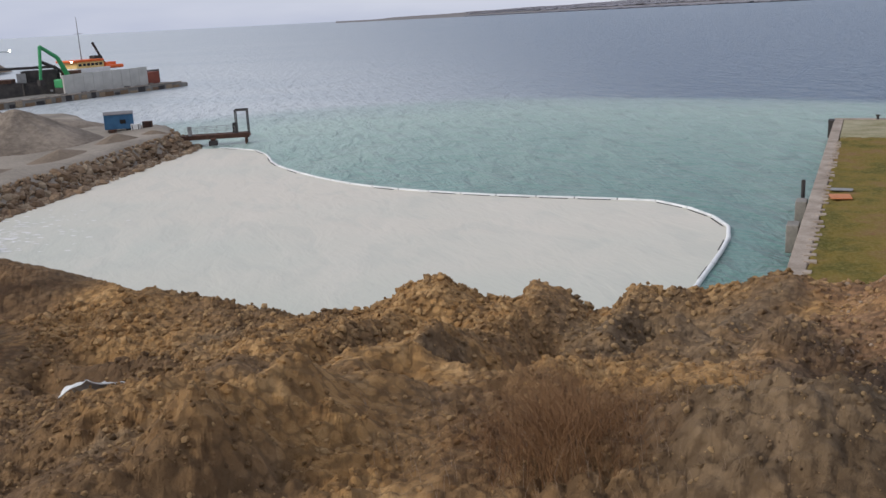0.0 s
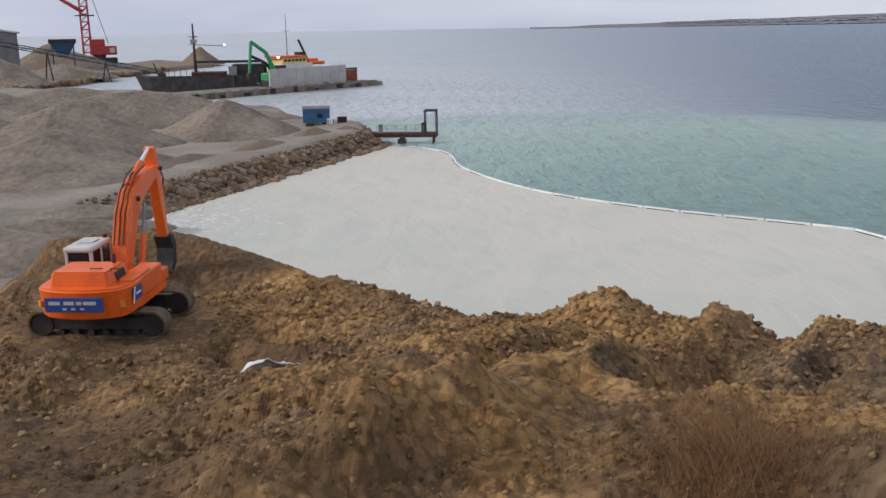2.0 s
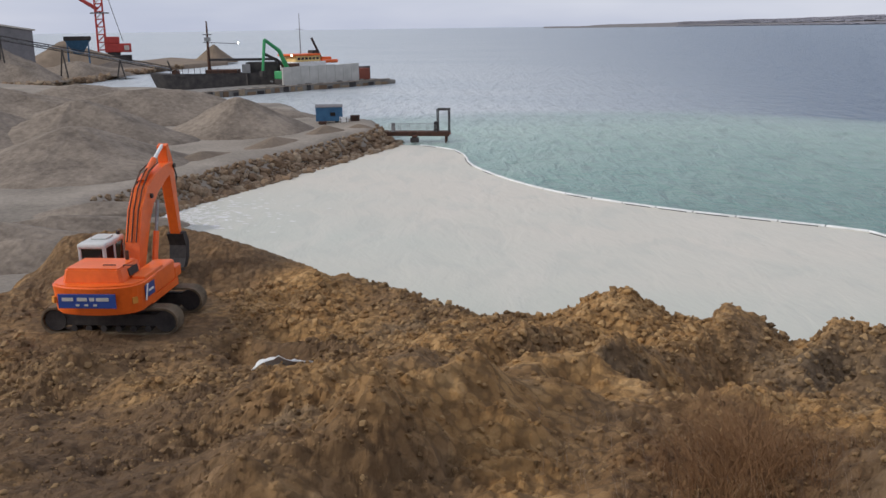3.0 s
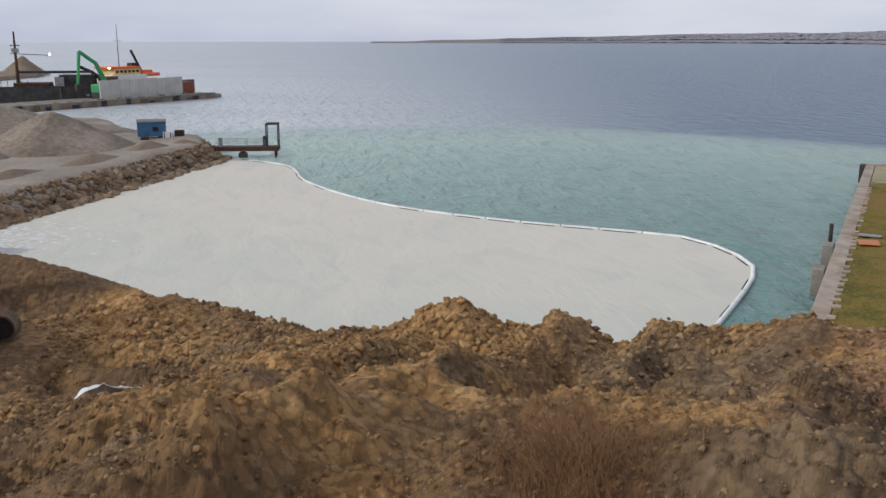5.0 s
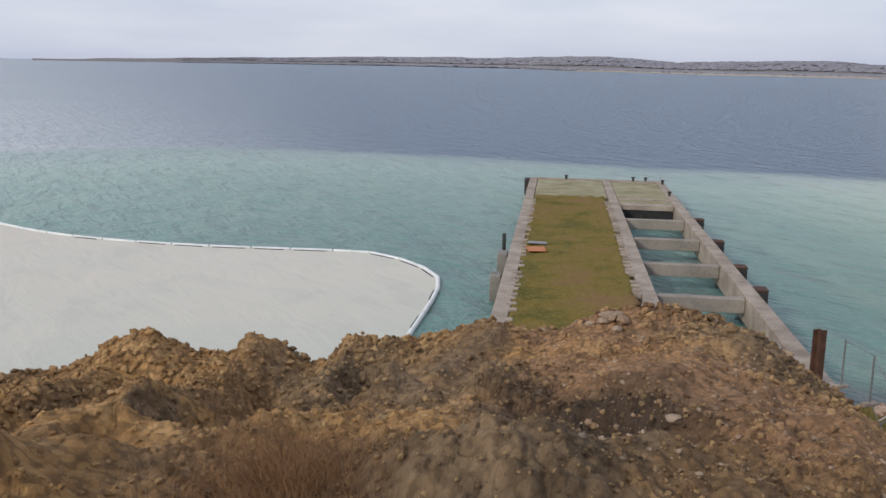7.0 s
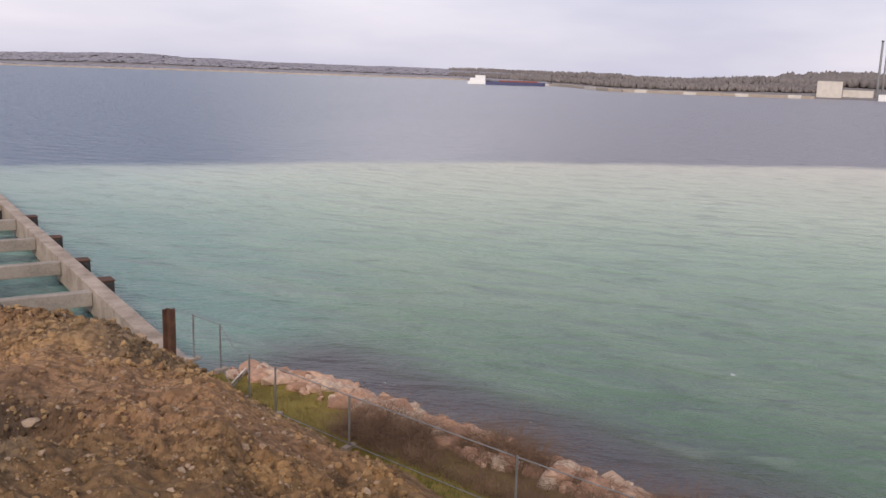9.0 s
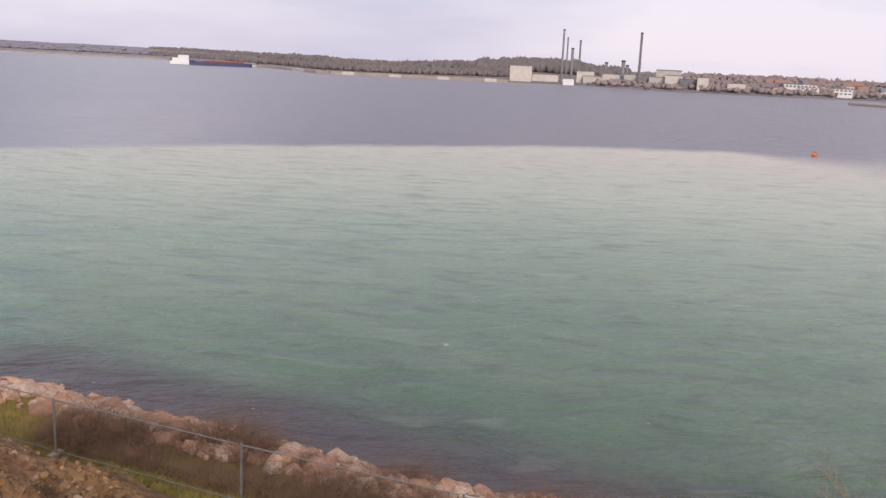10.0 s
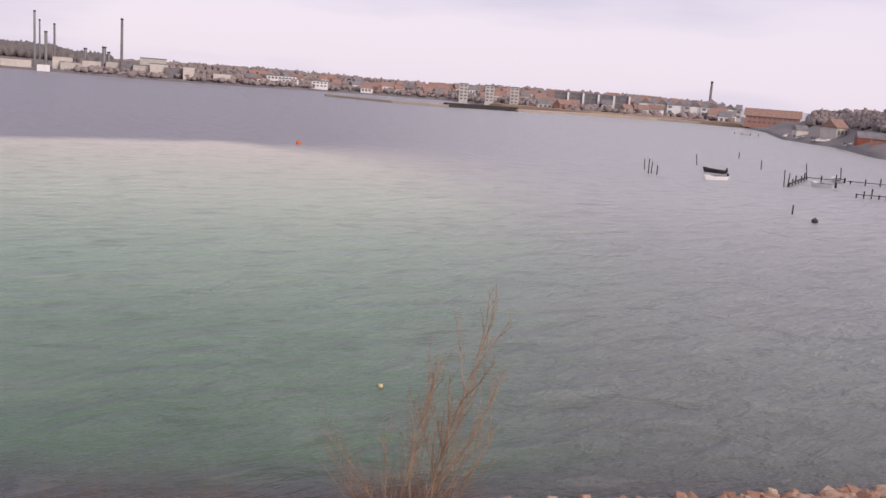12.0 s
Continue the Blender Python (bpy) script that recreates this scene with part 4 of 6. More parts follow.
# ---- excavator ----
def excavator():
    ex = thing("excavator", pose(-21.5, 23.9, 5.24, rz=18), "orange tracked excavator with a white cab, standing on the earth bank", "excavator")
    # undercarriage, turned across the upper body
    for side, y in ((-1, -1.2), (1, 1.2)):
        out = []
        for k in range(13):
            a = math.pi / 2 + math.pi * k / 12
            out.append((-1.85 + 0.46 * math.cos(a), 0.48 + 0.46 * math.sin(a)))
        for k in range(13):
            a = -math.pi / 2 + math.pi * k / 12
            out.append((1.85 + 0.46 * math.cos(a), 0.48 + 0.46 * math.sin(a)))
        bm = B()
        ring_in = [(u * 0.97, 0.48 + (v - 0.48) * 0.86) for u, v in out]
        n = len(out)
        vs = [[bm.verts.new((u, yy, v)) for u, v in ring] for ring in (out, ring_in) for yy in (y - 0.3, y + 0.3)]
        for k in range(n):
            q = (k + 1) % n
            bm.faces.new((vs[0][k], vs[0][q], vs[1][q], vs[1][k]))
            bm.faces.new((vs[2][k], vs[3][k], vs[3][q], vs[2][q]))
            bm.faces.new((vs[0][k], vs[2][k], vs[2][q], vs[0][q]))
            bm.faces.new((vs[1][k], vs[1][q], vs[3][q], vs[3][k]))
        bmesh.ops.recalc_face_normals(bm, faces=bm.faces)
        track = part("track", bm, MUD, ex, "muddy steel crawler track")
        # shoes
        run = [(out[k], out[(k + 1) % n]) for k in range(n)]
        for (u0, v0), (u1, v1) in run:
            length = math.hypot(u1 - u0, v1 - v0)
            count = max(1, round(length / 0.19))
            for k in range(count):
                f = (k + 0.5) / count
                u, v = u0 + (u1 - u0) * f, v0 + (v1 - v0) * f
                ang = math.degrees(math.atan2(v1 - v0, u1 - u0))
                part("shoe", box(B(), u, y, v - 0.02, 0.15 if count > 1 else 0.1, 0.62, 0.045, ry=-ang), MUD, track)
        frame_part = part("track_frame", box(B(), 0, y, 0.28, 3.3, 0.36, 0.42, bevel=0.05), DARK_STEEL, ex)
        for u in (-1.85, 1.85):
            part("sprocket", tube(B(), (u, y - 0.22, 0.48), (u, y + 0.22, 0.48), 0.36, n=18), DARK_STEEL, frame_part)
        for k in range(6):
            part("roller", tube(B(), (-1.25 + 0.5 * k, y - 0.2, 0.2), (-1.25 + 0.5 * k, y + 0.2, 0.2), 0.11, n=12), DARK_STEEL, frame_part)
    part("cross_frame", box(B(), 0, 0, 0.42, 1.5, 2.1, 0.42, bevel=0.06), DARK_STEEL, ex)
    part("slew_ring", tube(B(), (0, 0, 0.82), (0, 0, 1.04), 0.62, n=28), DARK_STEEL, ex)
    # upper body
    part("deck", slab(B(), [(-1.45, -1.3), (1.45, -1.3), (1.45, 1.1), (1.2, 1.6), (0.45, 1.6), (0.45, 0.7), (-0.4, 0.7), (-1.45, 0.9)], 1.04, 1.28), ORANGE, ex)
    arc = [(1.5 * math.cos(a), -1.3 - 1.45 * abs(math.sin(a)) ** 0.45) for a in [-math.pi * k / 22 for k in range(23)]]
    bm = slab(B(), [(-1.5, -1.0), *[(-x, y) for x, y in arc], (1.5, -1.0)], 1.02, 2.0)
    for v in bm.verts:
        if v.co.z < 1.5:
            v.co.x *= 0.97
            v.co.y = -1.0 + (v.co.y + 1.0) * 0.93
    bmesh.ops.bevel(bm, geom=[e for e in bm.edges if abs(e.verts[0].co.z - e.verts[1].co.z) < 0.01], offset=0.07, segments=3, affect="EDGES")
    part("counterweight", bm, ORANGE, ex, smooth=False)
    bm = slab(B(), [(-0.95, -2.3), (0.85, -2.3), (0.95, -2.2), (0.95, -0.75), (-1.05, -0.75), (-1.05, -2.2)], 1.95, 2.46)
    for v in bm.verts:
        if v.co.z > 2.2:
            v.co.x = -0.05 + (v.co.x + 0.05) * 0.9
            v.co.y = -1.5 + (v.co.y + 1.5) * 0.93
    bmesh.ops.bevel(bm, geom=[e for e in bm.edges if e.verts[0].co.z > 2.2 and e.verts[1].co.z > 2.2], offset=0.05, segments=2, affect="EDGES")
    part("engine_hood", bm, ORANGE, ex)
    part("side_deck", box(B(), 1.2, -0.9, 1.95, 0.45, 1.6, 0.14, bevel=0.04), ORANGE, ex)
    part("side_box", box(B(), 1.08, -0.1, 1.28, 0.72, 2.0, 0.72, bevel=0.06), ORANGE, ex)
    part("side_step", box(B(), 1.12, 1.25, 1.28, 0.6, 0.62, 0.42, bevel=0.05), ORANGE, ex)
    for x in (0.2, 0.85):
        part("hood_grip", tube(tube(B(), (x, -1.9, 2.42), (x, -1.9, 2.5), 0.015, n=6), (x, -1.9, 2.5), (x + 0.4, -1.9, 2.5), 0.018, n=6), DARK_STEEL, ex)
    part("exhaust_pipe", tube(B(), (0.6, -1.0, 2.4), (0.6, -1.0, 2.75), 0.06, n=12), RUST, ex)
    part("vent_grille", box(B(), 0.93, -1.35, 2.08, 0.05, 0.7, 0.24, ry=-10), DARK_STEEL, ex)
    # maker's plate, drawn as plain bars
    plate = part("plate", box(B(), -0.05, -2.755, 1.32, 1.85, 0.05, 0.46, bevel=0.012), LABEL_BLUE, ex, "blue plate with white bars")
    for x, w in ((-0.66, 0.36), (-0.2, 0.32), (0.12, 0.16), (0.46, 0.4)):
        part("bar", box(B(), x, -2.785, 1.56, w, 0.02, 0.11), WALL_GREY, plate)
    for x in (-0.3, -0.02, 0.26):
        part("bar", box(B(), x - 0.05, -2.785, 1.40, 0.12, 0.02, 0.06), WALL_GREY, plate)
    side = part("side_plate", box(B(), 1.5, -1.55, 1.42, 0.03, 0.75, 0.42), LABEL_BLUE, ex, "blue side plate with a white stripe")
    part("bar", box(B(), 1.52, -1.95, 1.36, 0.02, 0.09, 0.55, rx=-22), WHITE, side)
    part("bar", box(B(), 1.52, -1.5, 1.58, 0.02, 0.4, 0.07), WHITE, side)
    for x in (-1.32, 1.32):
        part("tail_lamp", box(B(), x, -2.35, 1.38, 0.16, 0.08, 0.2, rz=-40 if x < 0 else 40), plain("amber", (0.6, 0.25, 0.04), (0.7, 0.3, 0.06), 4), ex)
    # cab on the left
    cab = part("cab", box(B(), -0.98, 0.62, 1.28, 0.95, 1.6, 0.62, bevel=0.06), CAB_WHITE, ex, "grey-white steel cab with dark windows")
    bm = box(B(), -0.98, 0.6, 2.58, 1.0, 1.66, 0.2, bevel=0.08)
    part("cab_roof", bm, CAB_WHITE, cab)
    part("roof_hatch", box(B(), -0.98, 0.7, 2.78, 0.55, 0.6, 0.05, bevel=0.02), CAB_WHITE, cab)
    for x in (-1.4, -0.56):
        for y in (-0.12, 0.62, 1.36):
            part("cab_pillar", box(B(), x, y, 1.88, 0.1, 0.13, 0.74, bevel=0.02), CAB_WHITE, cab)
    part("window_sill", box(B(), -0.98, -0.16, 1.86, 0.8, 0.06, 0.12), CAB_WHITE, cab)
    part("window", box(B(), -0.98, -0.12, 1.92, 0.78, 0.03, 0.66), GLASS, cab)
    part("window", box(B(), -0.98, 1.36, 1.62, 0.78, 0.03, 0.96), GLASS, cab)
    part("window", box(B(), -0.55, 0.62, 1.9, 0.03, 1.4, 0.68), GLASS, cab)
    part("window", box(B(), -1.41, 0.62, 1.75, 0.03, 1.4, 0.83), GLASS, cab)
    part("roof_lamp", tube(B(), (-0.66, 1.3, 2.78), (-0.66, 1.3, 2.9), 0.07, n=10), DARK_STEEL, cab)
    part("mirror", box(B(), -1.52, 1.5, 2.1, 0.05, 0.16, 0.3, bevel=0.02), DARK_STEEL, cab)
    # boom: a bent box girder
    def girder(name, pts, widths, half, mat, label=""):
        """A girder through points (y, z) with the depth given at each."""
        top, low = [], []
        for i, (y, z) in enumerate(pts):
            a, c = pts[max(0, i - 1)], pts[min(len(pts) - 1, i + 1)]
            d = Vector((c[0] - a[0], c[1] - a[1])).normalized()
            nrm = Vector((-d.y, d.x)) * widths[i] / 2
            top.append((y + nrm.x, z + nrm.y))
            low.append((y - nrm.x, z - nrm.y))
        bm = slab(B(), top + low[::-1], BX - half, BX + half, "x")
        bmesh.ops.bevel(bm, geom=[e for e in bm.edges if abs(e.verts[0].co.x - e.verts[1].co.x) < 0.001], offset=0.02, segments=1, affect="EDGES")
        return part(name, bm, mat, ex, label)

    BX = 0.05
    bo = girder("boom", [(0.75, 1.45), (1.15, 2.5), (1.6, 3.45), (2.1, 4.0), (2.8, 4.35), (3.7, 4.6), (4.5, 4.72)], [0.5, 0.72, 0.84, 0.84, 0.7, 0.56, 0.34], 0.27, ORANGE, "orange bent box-section boom")
    for y, z in ((0.75, 1.45), (2.1, 4.0), (4.5, 4.72)):
        part("pin", tube(B(), (BX - 0.34, y, z), (BX + 0.34, y, z), 0.09, n=14), DARK_STEEL, bo)
    part("bar", box(B(), BX + 0.245, 3.2, 4.36, 0.015, 0.85, 0.2, rx=15), WHITE, bo)
    st = girder("stick", [(4.28, 5.55), (4.45, 4.95), (4.55, 4.4), (4.75, 3.2), (4.95, 1.95)], [0.22, 0.5, 0.52, 0.4, 0.24], 0.19, ORANGE, "orange dipper arm hanging down")
    part("pin", tube(B(), (BX - 0.28, 4.95, 1.98), (BX + 0.28, 4.95, 1.98), 0.08, n=14), DARK_STEEL, st)
    for x in (BX - 0.42, BX + 0.42):
        part("lift_cylinder", tube(B(), (x, 1.45, 1.35), (x, 1.95, 2.75), 0.105, n=14), ORANGE, ex)
        part("lift_rod", tube(B(), (x, 1.95, 2.75), (x, 2.3, 3.8), 0.06, n=12), STEEL, ex, "bright steel piston rod")
    part("stick_cylinder", tube(B(), (BX, 2.1, 4.5), (BX, 3.35, 5.12), 0.115, n=14), ORANGE, ex)
    part("stick_rod", tube(B(), (BX, 3.35, 5.12), (BX, 4.24, 5.52), 0.065, n=12), WHITE, ex, "bright piston rod")
    part("bucket_cylinder", tube(B(), (BX, 4.88, 4.3), (BX, 5.1, 3.0), 0.09, n=12), ORANGE, ex)
    part("bucket_rod", tube(B(), (BX, 5.1, 3.0), (BX, 5.28, 2.25), 0.05, n=12), STEEL, ex)
    part("linkage", tube(B(), (BX, 5.28, 2.25), (BX, 4.95, 2.0), 0.06, n=10), DARK_STEEL, ex)
    bucket = slab(B(), [(4.8, 2.0), (5.12, 2.05), (5.4, 1.6), (5.3, 1.0), (4.95, 0.65), (4.62, 0.7), (4.9, 1.0), (5.02, 1.5)], BX - 0.33, BX + 0.33, "x")
    bk = part("bucket", bucket, DARK_STEEL, ex, "dark worn steel bucket")
    for k in range(5):
        part("tooth", box(B(), BX - 0.28 + 0.14 * k, 4.54, 0.6, 0.08, 0.28, 0.08, rx=-18), DARK_STEEL, bk)
    # hoses
    for s in (-0.1, 0.1):
        last = None
        for k in range(9):
            t = k / 8
            p = Vector((BX + s, 4.3 + 0.75 * math.sin(math.pi * t) + 0.3 * t, 4.95 - 1.35 * t))
            if last is not None:
                part("hose", tube(B(), last, p, 0.03, n=6), BLACK, bo)
            last = p
    for s in (-0.16, 0.0, 0.16):
        line = [(1.0, 2.5), (1.42, 3.5), (1.95, 4.2), (2.7, 4.72), (3.6, 4.9)]
        for (y0, z0), (y1, z1) in zip(line, line[1:]):
            part("steel_line", tube(B(), (BX + s, y0 - 0.28, z0 + 0.12), (BX + s, y1 - 0.28, z1 + 0.12), 0.025, n=6), RUST, bo)
    last = None
    for k in range(8):
        t = k / 7
        p = Vector((BX - 0.2, 1.5 + 1.0 * t, 3.6 + 0.9 * t + 0.3 * math.sin(math.pi * t)))
        if last is not None:
            part("hose", tube(B(), last, p, 0.035, n=6), BLACK, bo)
        last = p
    return ex


excavator()

# wheel and track ruts stay in the bank's own relief; an outfall pipe below the yard
pipe = thing("outfall_pipe", pose(-49.6, 58.0, 0.35, rz=35), "grey steel outfall pipe at the yard's edge", "pipe")
bm = tube(B(), (-1.3, 0, 0.3), (1.1, 0, 0.3), 0.48, n=20)
part("tube", bm, STEEL, pipe)
# closed pipe: its shaded inside is drawn as a flat black disc
part("mouth", tube(B(), (1.09, 0, 0.3), (1.13, 0, 0.3), 0.4, n=20), BLACK, pipe)
foam_rng = random.Random(4)
fv, ff = [], []
for k in range(520):
    a, d = foam_rng.uniform(-0.2, 1.9), abs(foam_rng.gauss(0, 3.6))
    cx, cy, s = -49.0 + d * math.cos(a) * 1.2, 58.5 + d * math.sin(a) * 1.6, foam_rng.uniform(0.04, 0.2)
    base = len(fv)
    for j in range(7):
        t = 2 * math.pi * j / 7
        w = s * foam_rng.uniform(0.6, 1.2)
        fv.append((cx + w * 1.7 * math.cos(t), cy + w * math.sin(t), 0.02 + 0.0007 * (k % 20)))
    fv.append((cx, cy, 0.05))
    ff += [(base + j, base + (j + 1) % 7, base + 7) for j in range(7)]
tagged(new("foam", surface("foam", fv, ff, FOAM)), "white foam churned up by the outfall", "foam", kind="stuff")

# ---- landing at the yard's tip ----
wagon = thing("site_wagon", pose(-62.3, 111.8, 2.05, rz=27), "weathered blue site wagon with a curved grey roof", "site wagon")
part("body", box(B(), 0, 0, 0.45, 3.6, 2.0, 1.9, bevel=0.05), BLUE, wagon)
rf = [(1.1 * math.cos(a), 2.33 + 0.35 * math.sin(a)) for a in [math.pi * k / 10 for k in range(11)]]
part("roof", slab(B(), rf + [(-1.1, 1.98), (1.1, 1.98)][0:0], -1.85, 1.85, "x"), ROOF_GREY, wagon)
part("door", box(B(), -1.1, -1.02, 0.5, 0.8, 0.05, 1.4, bevel=0.02), BLUE, wagon, "blue boarded door")
part("window", box(B(), 0.5, -1.02, 1.15, 0.7, 0.04, 0.5), GLASS, wagon)
for x in (-1.1, 1.1):
    for y in (-0.8, 0.8):
        wh = part("wheel", tube(B(), (x, y - 0.1, 0.3), (x, y + 0.1, 0.3), 0.32, n=18), BLACK, wagon)
part("steps", box(B(), -1.1, -1.35, 0.0, 0.8, 0.6, 0.3, bevel=0.02), DARK_STEEL, wagon)
for x, y, w, h, m, lab in ((-60.1, 111.9, 1.1, 0.9, WHITE, "white plastic tank beside the wagon"), (-59.2, 113.4, 1.2, 1.0, RUST, "rusty steel crate beside the wagon"), (-62.0, 109.4, 0.9, 0.45, RUST, "low brown crate in front of the wagon")):
    c = thing("crate", pose(x, y, 2.1, rz=20), lab, "crate", "crates by the wagon")
    part("body", box(B(), 0, 0, 0, w, w * 0.8, h, bevel=0.05), m, c)
    part("lid", box(B(), 0, 0, h, w * 1.04, w * 0.84, 0.06, bevel=0.02), m, c)
    for k in (-1, 1):
        part("batten", box(B(), k * w * 0.35, -w * 0.42, 0.05, 0.1, 0.05, h - 0.1), DARK_STEEL, c)

jetty = thing("landing_stage", pose(-54.2, 110.6, 0, rz=16), "rusty landing stage with a railing and a steel portal", "landing stage")
part("deck", box(B(), 4.7, 0, 1.25, 9.6, 1.9, 0.16, bevel=0.02), RUST, jetty)
part("girder", box(B(), 4.7, -0.9, 0.85, 9.6, 0.15, 0.4), RUST, jetty)
part("girder", box(B(), 4.7, 0.9, 0.85, 9.6, 0.15, 0.4), RED_BROWN, jetty)
for x in (1.0, 4.8, 9.0):
    for y in (-0.8, 0.8):
        part("leg", tube(B(), (x, y, -2), (x, y, 1.0), 0.12, n=10), RUST, jetty)
for y in (-0.9, 0.9):
    for k in range(6):
        part("rail_post", tube(B(), (1.5 + 1.25 * k, y, 1.4), (1.5 + 1.25 * k, y, 2.35), 0.03, n=6), STEEL, jetty)
    for z in (1.9, 2.33):
        part("rail", tube(B(), (1.4, y, z), (7.8, y, z), 0.025, n=6), STEEL, jetty)
for x in (7.9, 9.4):
    for y in (-0.85, 0.85):
        part("portal_post", box(B(), x, y, 1.4, 0.14, 0.14, 2.8), DARK_STEEL, jetty)
part("portal_beam", box(B(), 8.65, -0.85, 4.2, 1.7, 0.16, 0.18), DARK_STEEL, jetty)
part("portal_beam", box(B(), 8.65, 0.85, 4.2, 1.7, 0.16, 0.18), DARK_STEEL, jetty)
part("winch", box(B(), 7.7, 0, 1.4, 0.6, 0.7, 1.3, bevel=0.08), DARK_STEEL, jetty)
part("sign_post", box(B(), 2.1, -0.9, 1.4, 0.5, 0.08, 1.2, bevel=0.02), STEEL, jetty)
pump = thing("pump", pose(-48.6, 109.6, 0.25, rz=20), "dark steel pump box at the boulders' tip", "pump")
part("body", box(B(), 0, 0, 0, 1.1, 0.9, 0.6, bevel=0.06), DARK_STEEL, pump)
part("motor", tube(B(), (-0.3, 0, 0.75), (0.35, 0, 0.75), 0.2, n=14), RUST, pump)

# ---- harbour quay with its ships ----
QUAY = Matrix.Translation((-127, 165, 0)) @ pose(0, 0, 0, rz=-18.1)
quay = thing("quay", QUAY, "low dark stone quay with a weedy face", "quay", kind="structure")
part("body", box(B(), -6, 26.0, -1.5, 12, 76.5, 2.8, bevel=0.15), CONCRETE_DARK, quay)
part("coping", box(B(), -0.25, 26.0, 1.3, 0.7, 76.4, 0.18, bevel=0.04), CONCRETE, quay)
part("tip_block", box(B(), -4, 65.6, -1.5, 7, 2.8, 2.5, bevel=0.3), CONCRETE_DARK, quay)
rng = random.Random(17)
for k in range(30):
    part("weed_patch", box(B(), 0.0, -9 + 2.45 * k + rng.uniform(-0.5, 0.5), -0.3, rng.uniform(0.2, 0.5), rng.uniform(1.2, 2.6), rng.uniform(0.8, 1.7), bevel=0.1), RIPRAP if k % 3 else DARK_STEEL, quay)
for k in range(14):
    y = 2 + 4.4 * k + rng.uniform(-1, 1)
    part("stone_lump", box(B(), -0.6 - rng.random(), y, 1.3, 0.9, rng.uniform(0.8, 2.0), rng.uniform(0.2, 0.5), rz=rng.uniform(-20, 20), bevel=0.12), CONCRETE_DARK, quay)
wall = thing("concrete_wall", QUAY, "pale concrete storage wall on the quay", "wall")
for k in range(9):
    part("panel", box(B(), -2.2, 30.5 + 2.85 * k, 1.3, 0.4, 2.78, 4.4 + 0.05 * (k % 3), bevel=0.03), WALL_GREY, wall)
cont = thing("shipping_container", QUAY @ pose(-4.5, 56.8, 1.3), "red-brown corrugated shipping container on the quay", "container")
part("body", box(B(), 0, 0, 0.1, 2.5, 6.2, 2.9, bevel=0.04), RED_BROWN, cont)
for k in range(18):
    part("rib", box(B(), 1.26, -2.8 + 0.33 * k, 0.25, 0.05, 0.14, 2.6), RED_BROWN, cont)
part("door", box(B(), 0, -3.12, 0.2, 2.3, 0.06, 2.7), RED_BROWN, cont)

ship = thing("dredger", QUAY @ pose(-18, 51, 0), "moored dredger with a white and orange wheelhouse", "ship")
hull = [(0, 24), (3.5, 17), (4.6, 8), (4.6, -20), (3.8, -23), (-3.8, -23), (-4.6, -20), (-4.6, 8), (-3.5, 17)]
part("hull", slab(B(), hull, -1, 4.0), DARK_STEEL, ship)
part("deckhouse", box(B(), 0, -2, 4.0, 7.5, 11, 2.2, bevel=0.1), WHITE, ship)
wh = part("wheelhouse", box(B(), 0, -2, 6.2, 6.0, 8.5, 1.5, bevel=0.1), YELLOW_PAINT, ship, "yellow-cream wheelhouse")
part("roof", box(B(), 0, -2.5, 7.7, 6.4, 9.5, 0.5, bevel=0.08), ORANGE, wh, "bright orange roof edge")
for k in range(6):
    part("window", box(B(), 3.02, -5.3 + 1.3 * k, 6.7, 0.05, 0.9, 0.6), GLASS, wh)
part("lifeboat", box(B(), 2.6, 5.5, 5.6, 1.5, 6.0, 0.9, bevel=0.3), ORANGE, ship, "orange lifeboat")
part("mast", tube(B(), (0, -2, 8.2), (0, -2, 18.6), 0.16, 0.07, n=8), STEEL, ship)
part("yard_arm", tube(B(), (0, -3.2, 14.5), (0, -0.8, 14.5), 0.06, n=6), STEEL, ship)
part("searchlight", tube(B(), (2.6, -7.6, 7.9), (3.0, -7.6, 7.9), 0.2, n=12), LAMP, ship, "lit searchlight")
part("derrick", tube(B(), (1, 4.5, 6.5), (1, 1.2, 12.2), 0.32, n=8), DARK_STEEL, ship)
part("funnel", box(B(), 0, 2.6, 7.2, 2.2, 2.4, 1.8, bevel=0.2), DARK_STEEL, ship)
part("deck_crane", box(B(), 1, 5.5, 6.3, 2, 3.5, 0.9, bevel=0.15), ORANGE, ship)

grab = thing("material_handler", QUAY @ pose(-7, 33.8, 1.3), "green material handler with its arm raised over the wall", "crane")
part("undercarriage", box(B(), 0, 0, 0, 3, 4, 1.4, bevel=0.15), DARK_STEEL, grab)
part("body", box(B(), 0, 0, 1.4, 2.8, 4.2, 1.9, bevel=0.2), GREEN, grab)
part("arm", tube(B(), (0.4, 1.2, 3.0), (0.4, -1.6, 8.2), 0.6, 0.5, n=8), GREEN, grab)
part("arm_top", tube(B(), (0.4, -1.6, 8.2), (0.4, -6.0, 10.9), 0.5, 0.42, n=8), GREEN, grab)
part("stick", tube(B(), (0.4, -6.0, 10.9), (0.4, -7.0, 3.6), 0.4, 0.32, n=8), GREEN, grab)
part("grab", box(B(), 0.4, -7.0, 2.2, 1.2, 1.2, 1.4, bevel=0.2), DARK_STEEL, grab)

